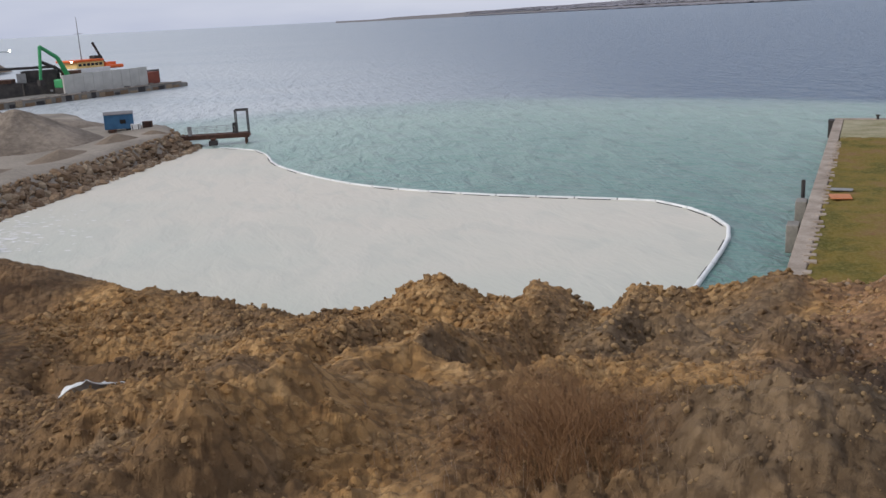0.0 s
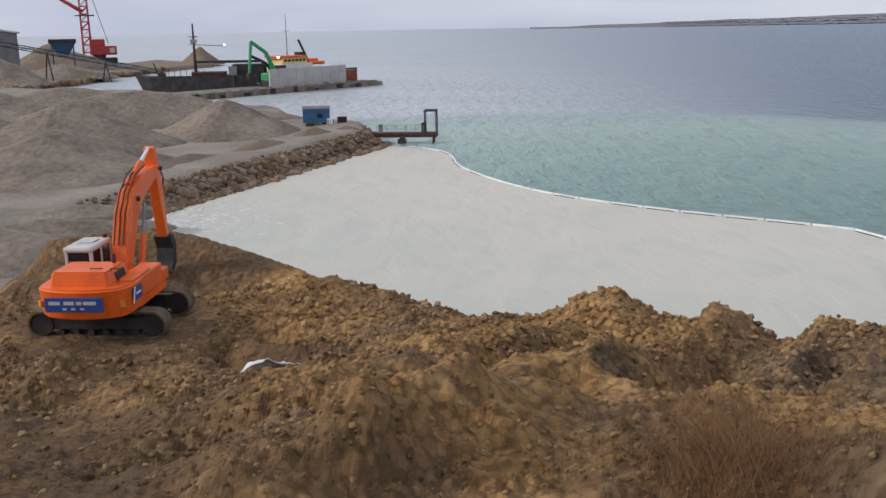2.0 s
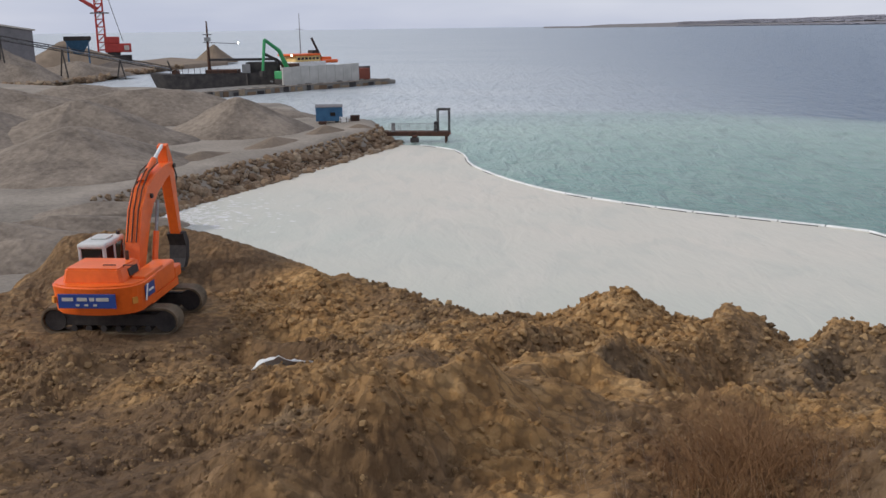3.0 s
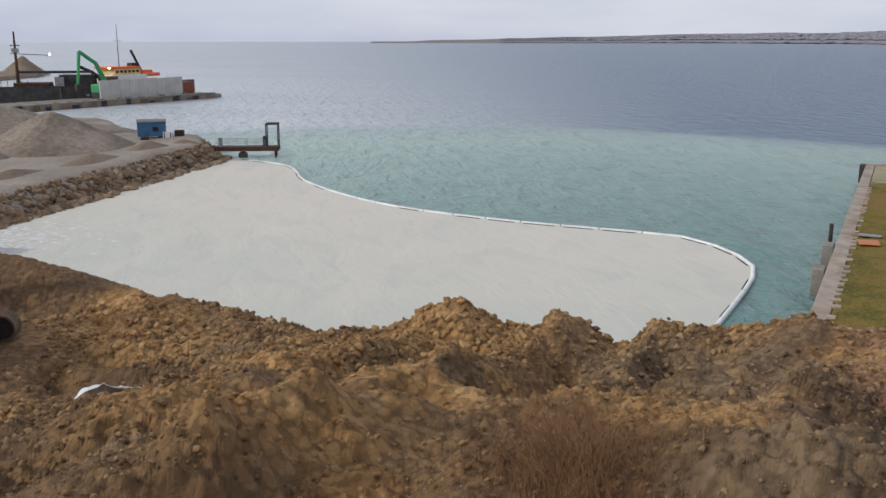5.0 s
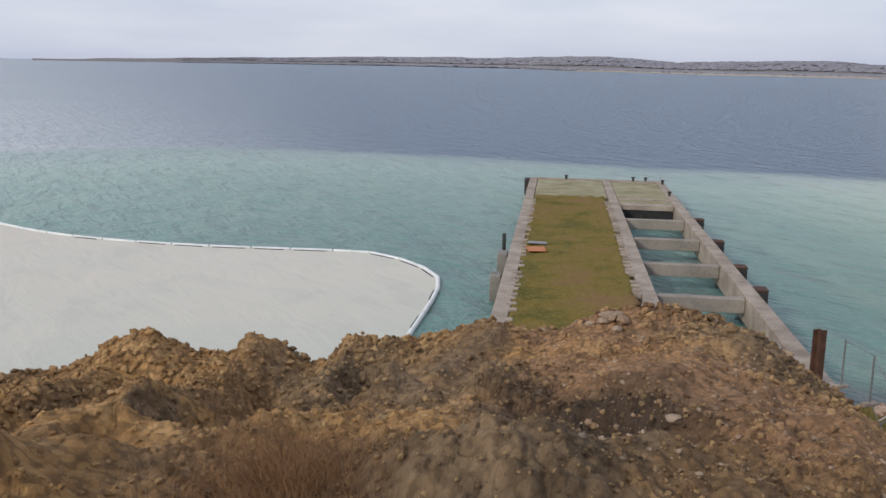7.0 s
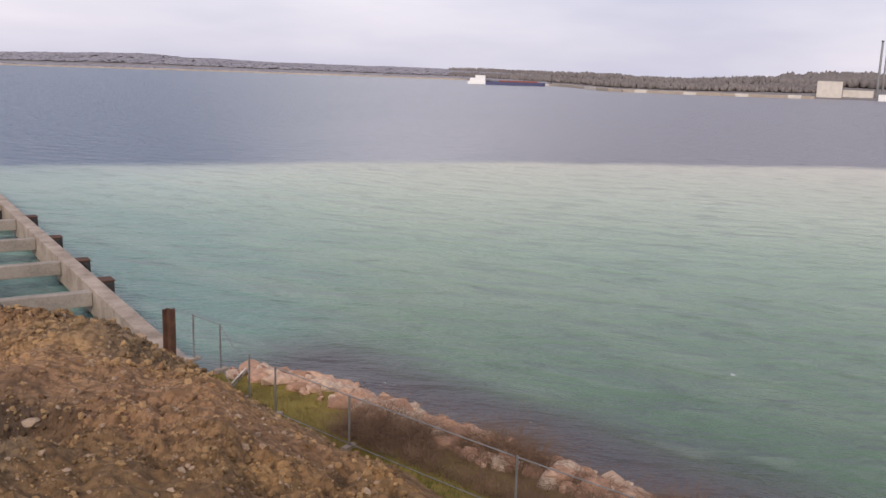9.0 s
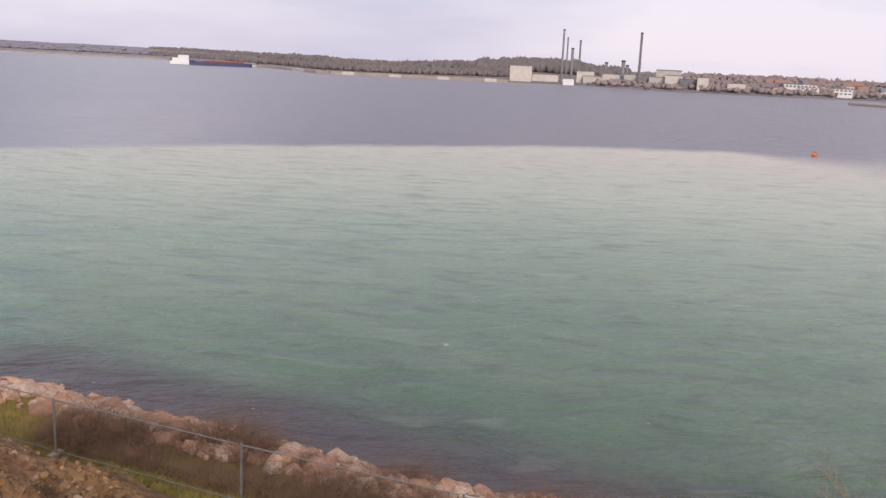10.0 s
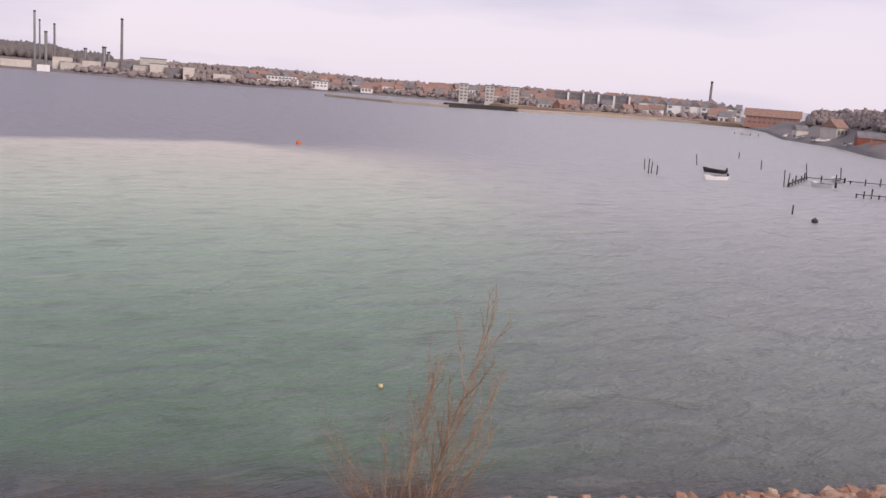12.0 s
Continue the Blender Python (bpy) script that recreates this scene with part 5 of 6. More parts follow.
# dark dredging barge inside the quay
BARGE = Matrix.Translation((-138.5, 197.5, 0)) @ pose(0, 0, 0, rz=24) @ Matrix.Diagonal((1.12, 1, 1.1, 1))
barge = thing("dredging_barge", BARGE, "dark rusty dredging barge with conveyors and a tall mast", "ship")
bm = slab(B(), [(-17.5, 0), (-14, -3), (-8, -3.8), (16, -3.8), (16, 3.8), (-8, 3.8), (-14, 3)], -1, 3.1)
for v in bm.verts:
    if v.co.z > 0 and v.co.x < -7:
        v.co.z += 0.9 * (-7 - v.co.x) / 10
    if v.co.z < 0 and v.co.x < -12:
        v.co.x += 2.2
part("hull", bm, DARK_STEEL, barge)
part("bulwark", box(B(), 2, -3.7, 3.1, 26, 0.12, 0.7), DARK_STEEL, barge)
part("deckhouse", box(B(), 8, 0, 3.1, 7, 5, 3.0, bevel=0.1), DARK_STEEL, barge)
part("hatch", box(B(), -1.0, 0, 3.1, 7, 5.5, 1.4, bevel=0.1), RUST, barge)
part("hatch", box(B(), 14.0, 0.5, 3.1, 3.5, 5.5, 2.5, bevel=0.1), RUST, barge)
part("panel", box(B(), 4.6, -2.9, 3.4, 1.8, 0.2, 2.3), STEEL, barge, "pale grey door panel")
part("mast", tube(B(), (-4.0, 0, 3.1), (-4.0, 0, 15.2), 0.42, 0.16, n=10), RUST, barge)
part("crow_nest", box(B(), -4.0, 0, 10.8, 1.3, 1.0, 0.9, bevel=0.08), STEEL, barge)
part("masthead", box(B(), -4.0, 0, 12.2, 1.9, 0.2, 0.18), DARK_STEEL, barge)
part("cross_tree", tube(B(), (-5.0, 0, 10.6), (2.8, 0, 10.2), 0.07, n=6), DARK_STEEL, barge)
part("deck_lamp", tube(B(), (2.7, -0.2, 10.4), (2.7, 0.2, 10.4), 0.2, n=12), LAMP, barge, "lit deck lamp")
part("conveyor", tube(B(), (-3.5, -1.2, 4.0), (10.5, -3.6, 1.8), 0.35, n=6), STEEL, barge)
part("ladder_beam", box(B(), 3.5, 0, 6.4, 15, 0.9, 0.55), DARK_STEEL, barge)
part("ladder_arm", tube(B(), (10.8, 0, 6.6), (8.0, 0, 8.0), 0.35, n=8), DARK_STEEL, barge)
part("ladder_arm", tube(B(), (10.8, 0, 6.6), (13.5, 0, 4.5), 0.4, n=8), DARK_STEEL, barge)
part("winch", tube(B(), (-11.5, -1.2, 3.9), (-11.5, 1.2, 3.9), 0.7, n=14), RUST, barge)
part("davit", tube(B(), (-12.2, 0, 3.8), (-13.2, 0, 6.6), 0.16, n=8), DARK_STEEL, barge)
for k in range(9):
    part("rail_post", tube(B(), (-12 + 1.3 * k, -3.0, 3.6), (-12 + 1.3 * k, -3.0, 5.0), 0.06, n=6), DARK_STEEL, barge)

# ---- works on the far spit ----
sv, sf, rs = [], [], [0, 4, 9, 25, 60, 110, 170]
spit_cols = list(np.arange(-75, -34.4, 0.8))
for a in spit_cols:
    r0 = blend(a, [(-75, 230), (-46, 266), (-43, 288), (-40, 336), (-37.5, 372), (-35, 404)])
    far = ease((-34.6 - a) / 4)
    sv += [tuple(polar(a, r0 + d * (0.15 + 0.85 * far), -0.7 if d == 0 or k == 6 else 1.5 + 0.5 * noise.noise(Vector((a * 2, d, 0))))) for k, d in enumerate(rs)]
for i in range(len(spit_cols) - 1):
    sf += [(i * 7 + k, (i + 1) * 7 + k, (i + 1) * 7 + k + 1, i * 7 + k + 1) for k in range(6)]
tagged(new("ground_spit", surface("ground_spit", sv, sf, SAND_PILE)), "flat sandy spit with stockpiles", "spit", kind="structure")


def spit_place(rng):
    a = rng.uniform(-50, -37.5)
    r0 = blend(a, [(-75, 230), (-46, 266), (-43, 288), (-40, 336), (-37.5, 372), (-35, 404)])
    return tuple(polar(a, r0 + rng.uniform(-0.5, 7), rng.uniform(0.2, 1.4))), rng.uniform(0.9, 2.2)


joined_stones("spit_stones", None, 420, spit_place, rng, RIPRAP, "brown stones along the spit")


def at(a, r, z=0.0, turn=0.0):
    """A pose at that heading and range, facing the middle of the place."""
    return pose(*polar(a, r, z), rz=-a + turn)


pile("gravel_mound", *polar(-47.4, 292).xy, 20, 16, 10.0, 0, PILE, "tall grey gravel cone on the spit", 12, 1.4)
pile("gravel_mound", *polar(-43.2, 312).xy, 16, 10, 5.0, 50, PILE, "low grey gravel heap on the spit", 13, 1.4)
pile("sand_mound", *polar(-43.6, 405).xy, 24, 14, 9.5, 45, SAND_PILE, "large brown sand heap on the spit", 14, 1.4)
pile("sand_mound", *polar(-35.7, 425).xy, 10, 8, 7.5, 35, SAND_PILE, "small brown sand heap at the spit's end", 15, 0.8)
pile("gravel_mound", *polar(-41.0, 372).xy, 16, 8, 2.5, 45, PILE, "low gravel heap under the conveyor", 16, 1.2)

shed = thing("storage_shed", at(-49.6, 335, 1.4, 4), "large grey corrugated storage shed with a shallow roof", "shed")
part("wall", slab(B(), [(-22, 0), (22, 0), (22, 13.6), (0, 17.2), (-22, 13.6)], -14, 14, "x"), ROOF_GREY, shed)
bm = slab(B(), [(-22.8, 13.6), (0, 17.35), (22.8, 13.6), (22.8, 14.1), (0, 17.9), (-22.8, 14.1)], -14.5, 14.5, "x")
part("roof", bm, CREAM, shed)
for ob in shed.children:
    ob.rotation_euler = (0, 0, radians(90))
hop = thing("hopper", at(-43.25, 372, 1.4), "blue steel hopper on legs under a conveyor", "hopper")
bm = B()
bmesh.ops.create_cone(bm, cap_ends=True, segments=4, radius1=2.0, radius2=6.2, depth=5, matrix=pose(0, 0, 7.5, rz=45))
part("bin", bm, BLUE, hop)
part("rim", box(B(), 0, 0, 10, 9.4, 9.4, 1.4, bevel=0.1), DARK_STEEL, hop)
for x in (-3.6, 3.6):
    for y in (-3.6, 3.6):
        part("leg", box(B(), x, y, 0, 0.5, 0.5, 10), BLUE, hop)
conv = thing("conveyor", pose(0, 0, 0), "long dark belt conveyor on trestles across the spit", "conveyor")
c0, c1 = polar(-48.5, 284, 14.6), polar(-38.3, 296, 3.2)
for s in (-0.6, 0.6):
    part("chord", tube(B(), c0 + Vector((0, 0, s)), c1 + Vector((0, 0, s)), 0.13, n=6), DARK_STEEL, conv)
part("belt", tube(B(), c0, c1, 0.22, n=4), STEEL, conv)
for k in range(26):
    p, q = c0.lerp(c1, k / 26), c0.lerp(c1, (k + 1) / 26)
    up = Vector((0, 0, 0.6 if k % 2 else -0.6))
    part("brace", tube(B(), p + up, q - up, 0.08, n=5), DARK_STEEL, conv)
for t in (0.12, 0.42, 0.72):
    p = c0.lerp(c1, t)
    part("trestle", tube(B(), p, (p.x - 1.5, p.y, 0.8), 0.22, n=6), DARK_STEEL, conv)
    part("trestle", tube(B(), p, (p.x + 1.5, p.y, 0.8), 0.22, n=6), DARK_STEEL, conv)

crane = thing("harbour_crane", at(-41.35, 418, 1.4), "red mobile harbour crane with a lattice tower", "crane")
part("undercarriage", box(B(), 1.5, 0, 0, 11, 7, 3.2, bevel=0.3), DARK_STEEL, crane)
part("turntable", tube(B(), (0, 0, 3.2), (0, 0, 4.4), 2.6, n=20), DARK_STEEL, crane)
part("machine_house", box(B(), 1.8, 0, 4.4, 10.5, 5.0, 3.6, bevel=0.3), RED, crane)
part("machine_house", box(B(), -0.4, 0, 8.0, 6.0, 4.4, 2.8, bevel=0.3), RED, crane)
part("cabin", box(B(), 5.2, -2.6, 5.2, 2.0, 1.2, 2.0, bevel=0.15), CREAM, crane)
for x in (-6.0, -2.8):
    for y in (-1.5, 1.5):
        part("tower_leg", tube(B(), (x, y, 4.4), (x + 0.25 * (1 if x < -4 else -1), y * 0.8, 40), 0.42, 0.32, n=8), RED, crane)
for k in range(11):
    z = 5.5 + 3.1 * k
    for y in (-1.5, 1.5):
        part("lattice", tube(B(), (-6, y, z), (-2.8, y, z + 3.1 * (1 if k % 2 else 0.98)), 0.24, n=6), RED if k % 2 else WHITE, crane)
        part("lattice", tube(B(), (-2.8, y, z), (-6, y, z), 0.24, n=6), RED, crane)
part("jib", tube(B(), (-5, 0, 22), (-30, 0, 38), 0.8, 0.5, n=6), RED, crane)
part("platform", box(B(), -4.2, 0, 20.2, 7.5, 5, 0.4), DARK_STEEL, crane)
part("stay", tube(B(), (-3, 0, 36), (4, 0, 9), 0.12, n=6), DARK_STEEL, crane)


# ---- far shore: ship, factory, town ----
coaster = thing("coaster", at(51.55, 1040, 0), "moored coaster with a white superstructure and low dark hull", "ship")
L = 84
part("hull", slab(B(), [(-L / 2, -5), (L / 2 - 8, -5), (L / 2, 0), (L / 2 - 8, 5), (-L / 2, 5)], -1, 3.6), plain("navy_hull", (0.05, 0.06, 0.13), (0.09, 0.09, 0.17), 0.1), coaster)
part("superstructure", box(B(), -L / 2 + 9, 0, 3.6, 17, 8, 3.6, bevel=0.3), WHITE, coaster)
part("bridge", box(B(), -L / 2 + 12, 0, 7.2, 11, 8, 3.0, bevel=0.3), WHITE, coaster)
part("hull_stern", box(B(), -L / 2 + 8, 0, 0.2, 20, 10.4, 3.6, bevel=0.4), WHITE, coaster)
part("hatch", box(B(), 12, 0, 3.6, 42, 7, 1.6, bevel=0.2), RED_BROWN, coaster)
part("mast", tube(B(), (-L / 2 + 12, 0, 10), (-L / 2 + 12, 0, 16), 0.3, n=6), STEEL, coaster)
part("mast", tube(B(), (4, 0, 4), (4, 0, 13), 0.3, n=6), STEEL, coaster)

mole = thing("far_quay", pose(0, 0, 0), "long pale quay wall along the far shore", "quay", kind="structure")
for k in range(22):
    a, b = 53.5 + 0.72 * k, 53.5 + 0.72 * (k + 1)
    p, q = polar(a, blend(a, SHORE) - 14), polar(b, blend(b, SHORE) - 14)
    d = q - p
    part("section", box(B(), *((p + q) / 2).xy, -1, d.length, 6, 3.4 + 0.2 * (k % 3), rz=math.degrees(math.atan2(d.y, d.x))), BEACH if k % 4 else CREAM, mole)


def far_box(name, a, r, w, d, h, mat, label, cat, z=2.0, roof=None, turn=0.0, windows=0, group=""):
    """A plain far building: walls, a roof edge or gable, and window bands where they show."""
    t = thing(name, at(a, r, z, turn), label, cat, group)
    part("wall", box(B(), 0, 0, -2, w, d, h + 2), mat, t)
    if roof is None:
        part("roof", box(B(), 0, 0, h, w * 1.03, d * 1.03, h * 0.05 + 0.2), ROOF_GREY, t)
    else:
        bm = slab(B(), [(-d * 0.56, h), (d * 0.56, h), (0, h + d * 0.5)], -w * 0.53, w * 0.53, "x")
        part("roof", bm, roof, t)
    cols = max(1, int(w / 3.2))
    for i in range(windows):
        for j in range(cols):
            part("window", box(B(), (j - (cols - 1) / 2) * w / cols * 0.92, -d / 2 - 0.03, h * (i + 0.35) / windows, w / cols * 0.55, 0.08, h / windows * 0.45), FAR_GLASS, t)
    return t


def stack(a, r, top, rad, mat, label, z=2.0):
    t = thing("factory_chimney", at(a, r, z), label, "chimney", "factory chimneys")
    part("shaft", tube(B(), (0, 0, -2), (0, 0, top - z), rad * 1.25, rad, n=16), mat, t)
    part("rim", tube(B(), (0, 0, top - z - 1.2), (0, 0, top - z), rad * 1.2, n=16), DARK_STEEL, t)
    return t


stack(77.15, 850, 48.5, 1.0, ROOF_GREY, "tall slim dark grey steel chimney at the factory")
stack(72.56, 880, 50, 0.85, STEEL, "tall grey steel stack at the factory")
stack(72.82, 884, 43, 0.65, STEEL, "grey steel stack with a ladder at the factory")
stack(73.14, 880, 33.5, 1.2, STEEL, "short grey stack at the factory")
stack(73.58, 880, 40.5, 0.8, ROOF_GREY, "dark slim stack at the factory")
stack(76.2, 860, 24, 1.6, STEEL, "grey process tower at the factory")
stack(76.45, 862, 20, 1.2, STEEL, "grey process column at the factory")
stack(75.2, 890, 22, 1.3, STEEL, "stubby vent tower at the factory")
stack(112.09, 880, 34, 1.0, ROOF_GREY, "slim grey-brown chimney above the town", 6)
far_box("silo_building", 70.1, 868, 20, 14, 12.5, CREAM, "cream silo building at the factory's edge", "building", 2.5)
far_box("hall", 71.6, 880, 24, 14, 5.5, CREAM, "low pale factory hall", "building", 2.5)
far_box("hall", 73.0, 846, 10, 8, 3.6, WHITE, "small white harbour office", "building", 1.8)
for a, r, w, h, m in ((74.0, 880, 16, 10, CREAM), (74.6, 870, 22, 6, WALL_GREY), (75.7, 868, 20, 8.5, CREAM), (76.7, 850, 12, 9, WALL_GREY), (77.6, 840, 14, 10, ROOF_GREY), (78.4, 830, 18, 8, WALL_GREY), (79.2, 820, 14, 10, CREAM), (80.2, 815, 18, 7.5, ROOF_GREY), (80.9, 800, 9, 9.5, CREAM), (82.8, 800, 14, 6, CREAM), (78.9, 860, 22, 14, WALL_GREY), (76.0, 885, 18, 13, ROOF_GREY)):
    far_box("factory_hall", a, r, w, 12, h, m, "pale industrial hall of the far factory", "building", 2.5, None, 0, 0, "factory halls")

rng = random.Random(21)
for k in range(115):
    a = rng.uniform(84.5, 113.5)
    u = rng.uniform(0.06, 0.75)
    p = far_land(a, u)
    w = rng.uniform(7, 12)
    m, ml = rng.choice(((WHITE, "white"), (WHITE, "white"), (CREAM, "cream"), (BRICK, "red brick")))
    r, rl = rng.choice(((ROOF_RED, "red tiled"), (ROOF_RED, "red tiled"), (ROOF_GREY, "grey")))
    far_box("house", a, math.hypot(p.x, p.y), w, 7, rng.uniform(3.4, 5.2), m, f"{ml} house with a {rl} roof on the far hillside", "house", p.z, r, rng.uniform(-40, 40), 1, "far houses")
for a, w, h, r in ((86.3, 26, 7, 835), (86.8, 15, 5, 828), (88.6, 14, 5, 826)):
    far_box("club_house", a, r, w, 10, h, WHITE, "large white building on the far shore", "building", 3.0, None, 0, 2)
for a in (97.38, 98.98, 100.5):
    far_box("tower_block", a, 705, 6.6, 9, 12.0, WALL_GREY, "slim pale five-storey tower block with dark windows", "tower block", 3.0, None, 0, 5, "tower blocks")
for k in range(5):
    far_box("apartment_block", 103.3 + 0.92 * k, 720, 9.6, 10, 10.5, ROOF_GREY, "dark grey apartment block with pale edges", "apartment block", 4.0, None, 0, 4, "apartment blocks")
    q = thing("stair_tower", at(103.76 + 0.92 * k, 715, 4.0), "pale stair tower between the apartment blocks", "stair tower", "stair towers")
    part("shaft", box(B(), 0, 0, -2, 1.4, 3, 13), WHITE, q)
    part("cap", box(B(), 0, 0, 11, 1.7, 3.3, 0.3), ROOF_GREY, q)
for k in range(13):
    far_box("town_house", 107.9 + 0.49 * k, 730, 4.6, 8, 6.8, WHITE if k % 3 else WALL_GREY, "narrow pale terraced house by the water", "house", 4.2, ROOF_GREY, 90 if k % 2 else 0, 2, "terraced houses")
far_box("brick_warehouse", 115.7, 650, 34, 10, 5.4, BRICK, "long red brick warehouse near the shore", "warehouse", 3.2, ROOF_RED, 0, 2)
far_box("cottage", 119.1, 462, 10, 8, 4.4, CREAM, "cream shore house with an orange tiled roof", "house", 3.4, ROOF_RED, 60, 1)
far_box("boat_shed", 120.7, 408, 6, 5, 2.6, RED_BROWN, "brown boat shed by the shore", "shed", 3.0, ROOF_GREY, 15)
far_box("boat_shed", 121.6, 392, 7, 5, 2.8, BRICK, "red boat shed by the shore", "shed", 3.0, ROOF_GREY, -10)
far_box("boat_shed", 117.3, 492, 6, 5, 2.4, CREAM, "pale boat shed by the shore", "shed", 2.4, ROOF_GREY, 25)

dam = thing("breakwater", pose(0, 0, 0), "low brown stone breakwater across the bay", "breakwater", kind="structure")
D = [(645, 8), (594, -34), (586, -66), (598, -90), (597, -112), (634, -170), (640, -222), (606, -276)]
for k, ((x0, y0), (x1, y1)) in enumerate(zip(D, D[1:])):
    d = Vector((x1 - x0, y1 - y0, 0))
    dark = k in (2, 3)
    part("section", box(B(), (x0 + x1) / 2, (y0 + y1) / 2, -1, d.length + 3, 9 if not dark else 5, 2.6 if not dark else 3.8, rz=math.degrees(math.atan2(d.y, d.x)), bevel=0.4), DARK_STEEL if dark else BEACH, dam)


# ---- boats, stakes and buoys in the bay ----
def boat(p, q, mat, label, z=0.0):
    p, q = Vector((*p, z)), Vector((*q, z))
    d = q - p
    t = thing("rowing_boat", pose(*((p + q) / 2), rz=math.degrees(math.atan2(d.y, d.x))), label, "boat", "moored boats")
    l, w = d.length / 2, 0.9
    out = [(-l, -w * 0.8), (l * 0.3, -w), (l * 0.8, -w * 0.5), (l, 0), (l * 0.8, w * 0.5), (l * 0.3, w), (-l, w * 0.8)]
    bm = slab(B(), out, -0.15, 0.75)
    for v in bm.verts:
        if v.co.z < 0:
            v.co.x *= 0.85
            v.co.y *= 0.7
        elif v.co.x > l * 0.6:
            v.co.z += 0.25
    part("hull", bm, mat, t)
    part("well", slab(B(), [(x * 0.86, y * 0.8) for x, y in out], 0.75, 0.78), DARK_STEEL, t)
    for x in (-0.4, 0.2):
        part("thwart", box(B(), x * l, 0, 0.78, 0.3, 1.4, 0.05), RUST, t)
    part("outboard", box(B(), -l - 0.1, 0, 0.2, 0.35, 0.35, 1.1, bevel=0.08), BLACK, t)


boat((189.8, -82.6), (194.6, -79.2), DARK_STEEL, "dark open boat moored on the bay")
boat((175.6, -76.8), (173.2, -71.0), WHITE, "white open boat moored on the bay")
boat((170.6, -96.8), (175.6, -94.2), WHITE, "white open boat moored by the stakes")
boat((184.5, -106.6), (191.0, -107.3), WHITE, "white open boat moored at the jetty")
for a, l in ((118.55, 12), (117.3, 8), (118.2, 6), (119.9, 5), (116.5, 4)):
    p = far_land(a, 0.075)
    q = Vector((0.45, -0.89)) * l / 2
    boat(p.xy - q, p.xy + q, WHITE, "white boat laid up on the far bank", p.z + 0.12)


def stake(x, y, h, lean=0.0):
    t = thing("mooring_stake", pose(x, y, 0, 0, lean), "dark wooden mooring stake in the water", "stake", "mooring stakes")
    part("pole", tube(B(), (0, 0, -1), (0, 0, h), 0.13, 0.10, n=8), DARK_STEEL, t)
    part("cap", tube(B(), (0, 0, h), (0, 0, h + 0.08), 0.12, n=8), STEEL, t)


for x, y, h, lean in ((178.1, -61.4, 2.9, 3), (179.3, -62.4, 2.4, -4), (187.6, -63.7, 2.2, 8), (176.5, -62.6, 1.9, 0), (211.9, -84.7, 2.6, 18), (211.0, -100.4, 2.2, 5), (124.5, -64.8, 1.3, 0), (168.3, -85.1, 3.2, 6), (169.3, -86.4, 2.6, -5), (190, -101, 3.4, 14), (187.5, -107.5, 3.2, 12), (250, -112, 1.8, 4)):
    stake(x, y, h, lean)
stage = thing("stake_jetty", pose(0, 0, 0), "rickety plank jetty on dark stakes", "jetty")
for (x0, y0), (x1, y1) in (((169, -86.5), (188, -100)), ((188, -100), (181, -116)), ((155.5, -92.5), (153.5, -100))):
    d = Vector((x1 - x0, y1 - y0, 0))
    part("plank", box(B(), (x0 + x1) / 2, (y0 + y1) / 2, 0.55, d.length, 0.6, 0.12, rz=math.degrees(math.atan2(d.y, d.x))), DARK_STEEL, stage)
    for k in range(7):
        t = k / 6
        h = 0.8 + 0.5 * ((k * 7) % 3)
        part("post", tube(B(), (x0 + d.x * t, y0 + d.y * t, -1), (x0 + d.x * t, y0 + d.y * t, h), 0.13, n=7), DARK_STEEL, stage)
pier_far = thing("small_jetty", pose(0, 0, 0), "small pale jetty at the far bank", "jetty")
part("deck", box(B(), 451, -204, 0.5, 13, 1.2, 0.2, rz=-44), STEEL, pier_far)
for k in range(4):
    part("post", tube(B(), (455.4 - 3 * k, -199.9 - 2.9 * k, -1), (455.4 - 3 * k, -199.9 - 2.9 * k, 1.2), 0.15, n=6), DARK_STEEL, pier_far)


def buoy(x, y, s, mat, label):
    t = thing("buoy", pose(x, y, 0), label, "buoy")
    bm = B()
    bmesh.ops.create_icosphere(bm, subdivisions=2, radius=s, matrix=Matrix.Translation((0, 0, s * 0.5)) @ Matrix.Diagonal((1, 1, 0.9, 1)))
    part("float", bm, mat, t, smooth=True)
    part("eye", tube(B(), (0, 0, s * 1.35), (0, 0, s * 1.75), s * 0.15, n=8), DARK_STEEL, t)


buoy(195.1, 8.6, 0.55, plain("buoy_orange", (0.65, 0.13, 0.03), (0.75, 0.18, 0.05), 2), "orange mooring buoy on the bay")
buoy(43.0, -2.6, 0.13, plain("buoy_cream", (0.55, 0.45, 0.22), (0.65, 0.55, 0.3), 6), "small cream float near the shore")
buoy(116.4, -63.9, 0.45, DARK_STEEL, "dark mooring buoy on the bay")

# ---- steel post and site fence ----
post = thing("steel_pile", pose(20.6, 34.4, 0), "rusty steel sheet pile standing beside the pier", "steel pile")
part("web", box(B(), 0, 0, -1.5, 0.07, 0.3, 5.9), RUST, post)
part("flange", box(B(), -0.11, 0.15, -1.5, 0.2, 0.08, 5.85), RUST, post)
part("flange", box(B(), 0.1, -0.15, -1.5, 0.2, 0.08, 5.9), RUST, post)

FENCE = plain("galvanised_wire", (0.17, 0.175, 0.175), (0.27, 0.275, 0.275), 3, 0.5, 0.5)
RAIL = plain("bright_galvanised_rail", (0.42, 0.40, 0.38), (0.55, 0.53, 0.50), 3, 0.5, 0.3)


fence = thing("site_fence", pose(0, 0, 0), "galvanised wire-mesh site fence on concrete feet", "fence")


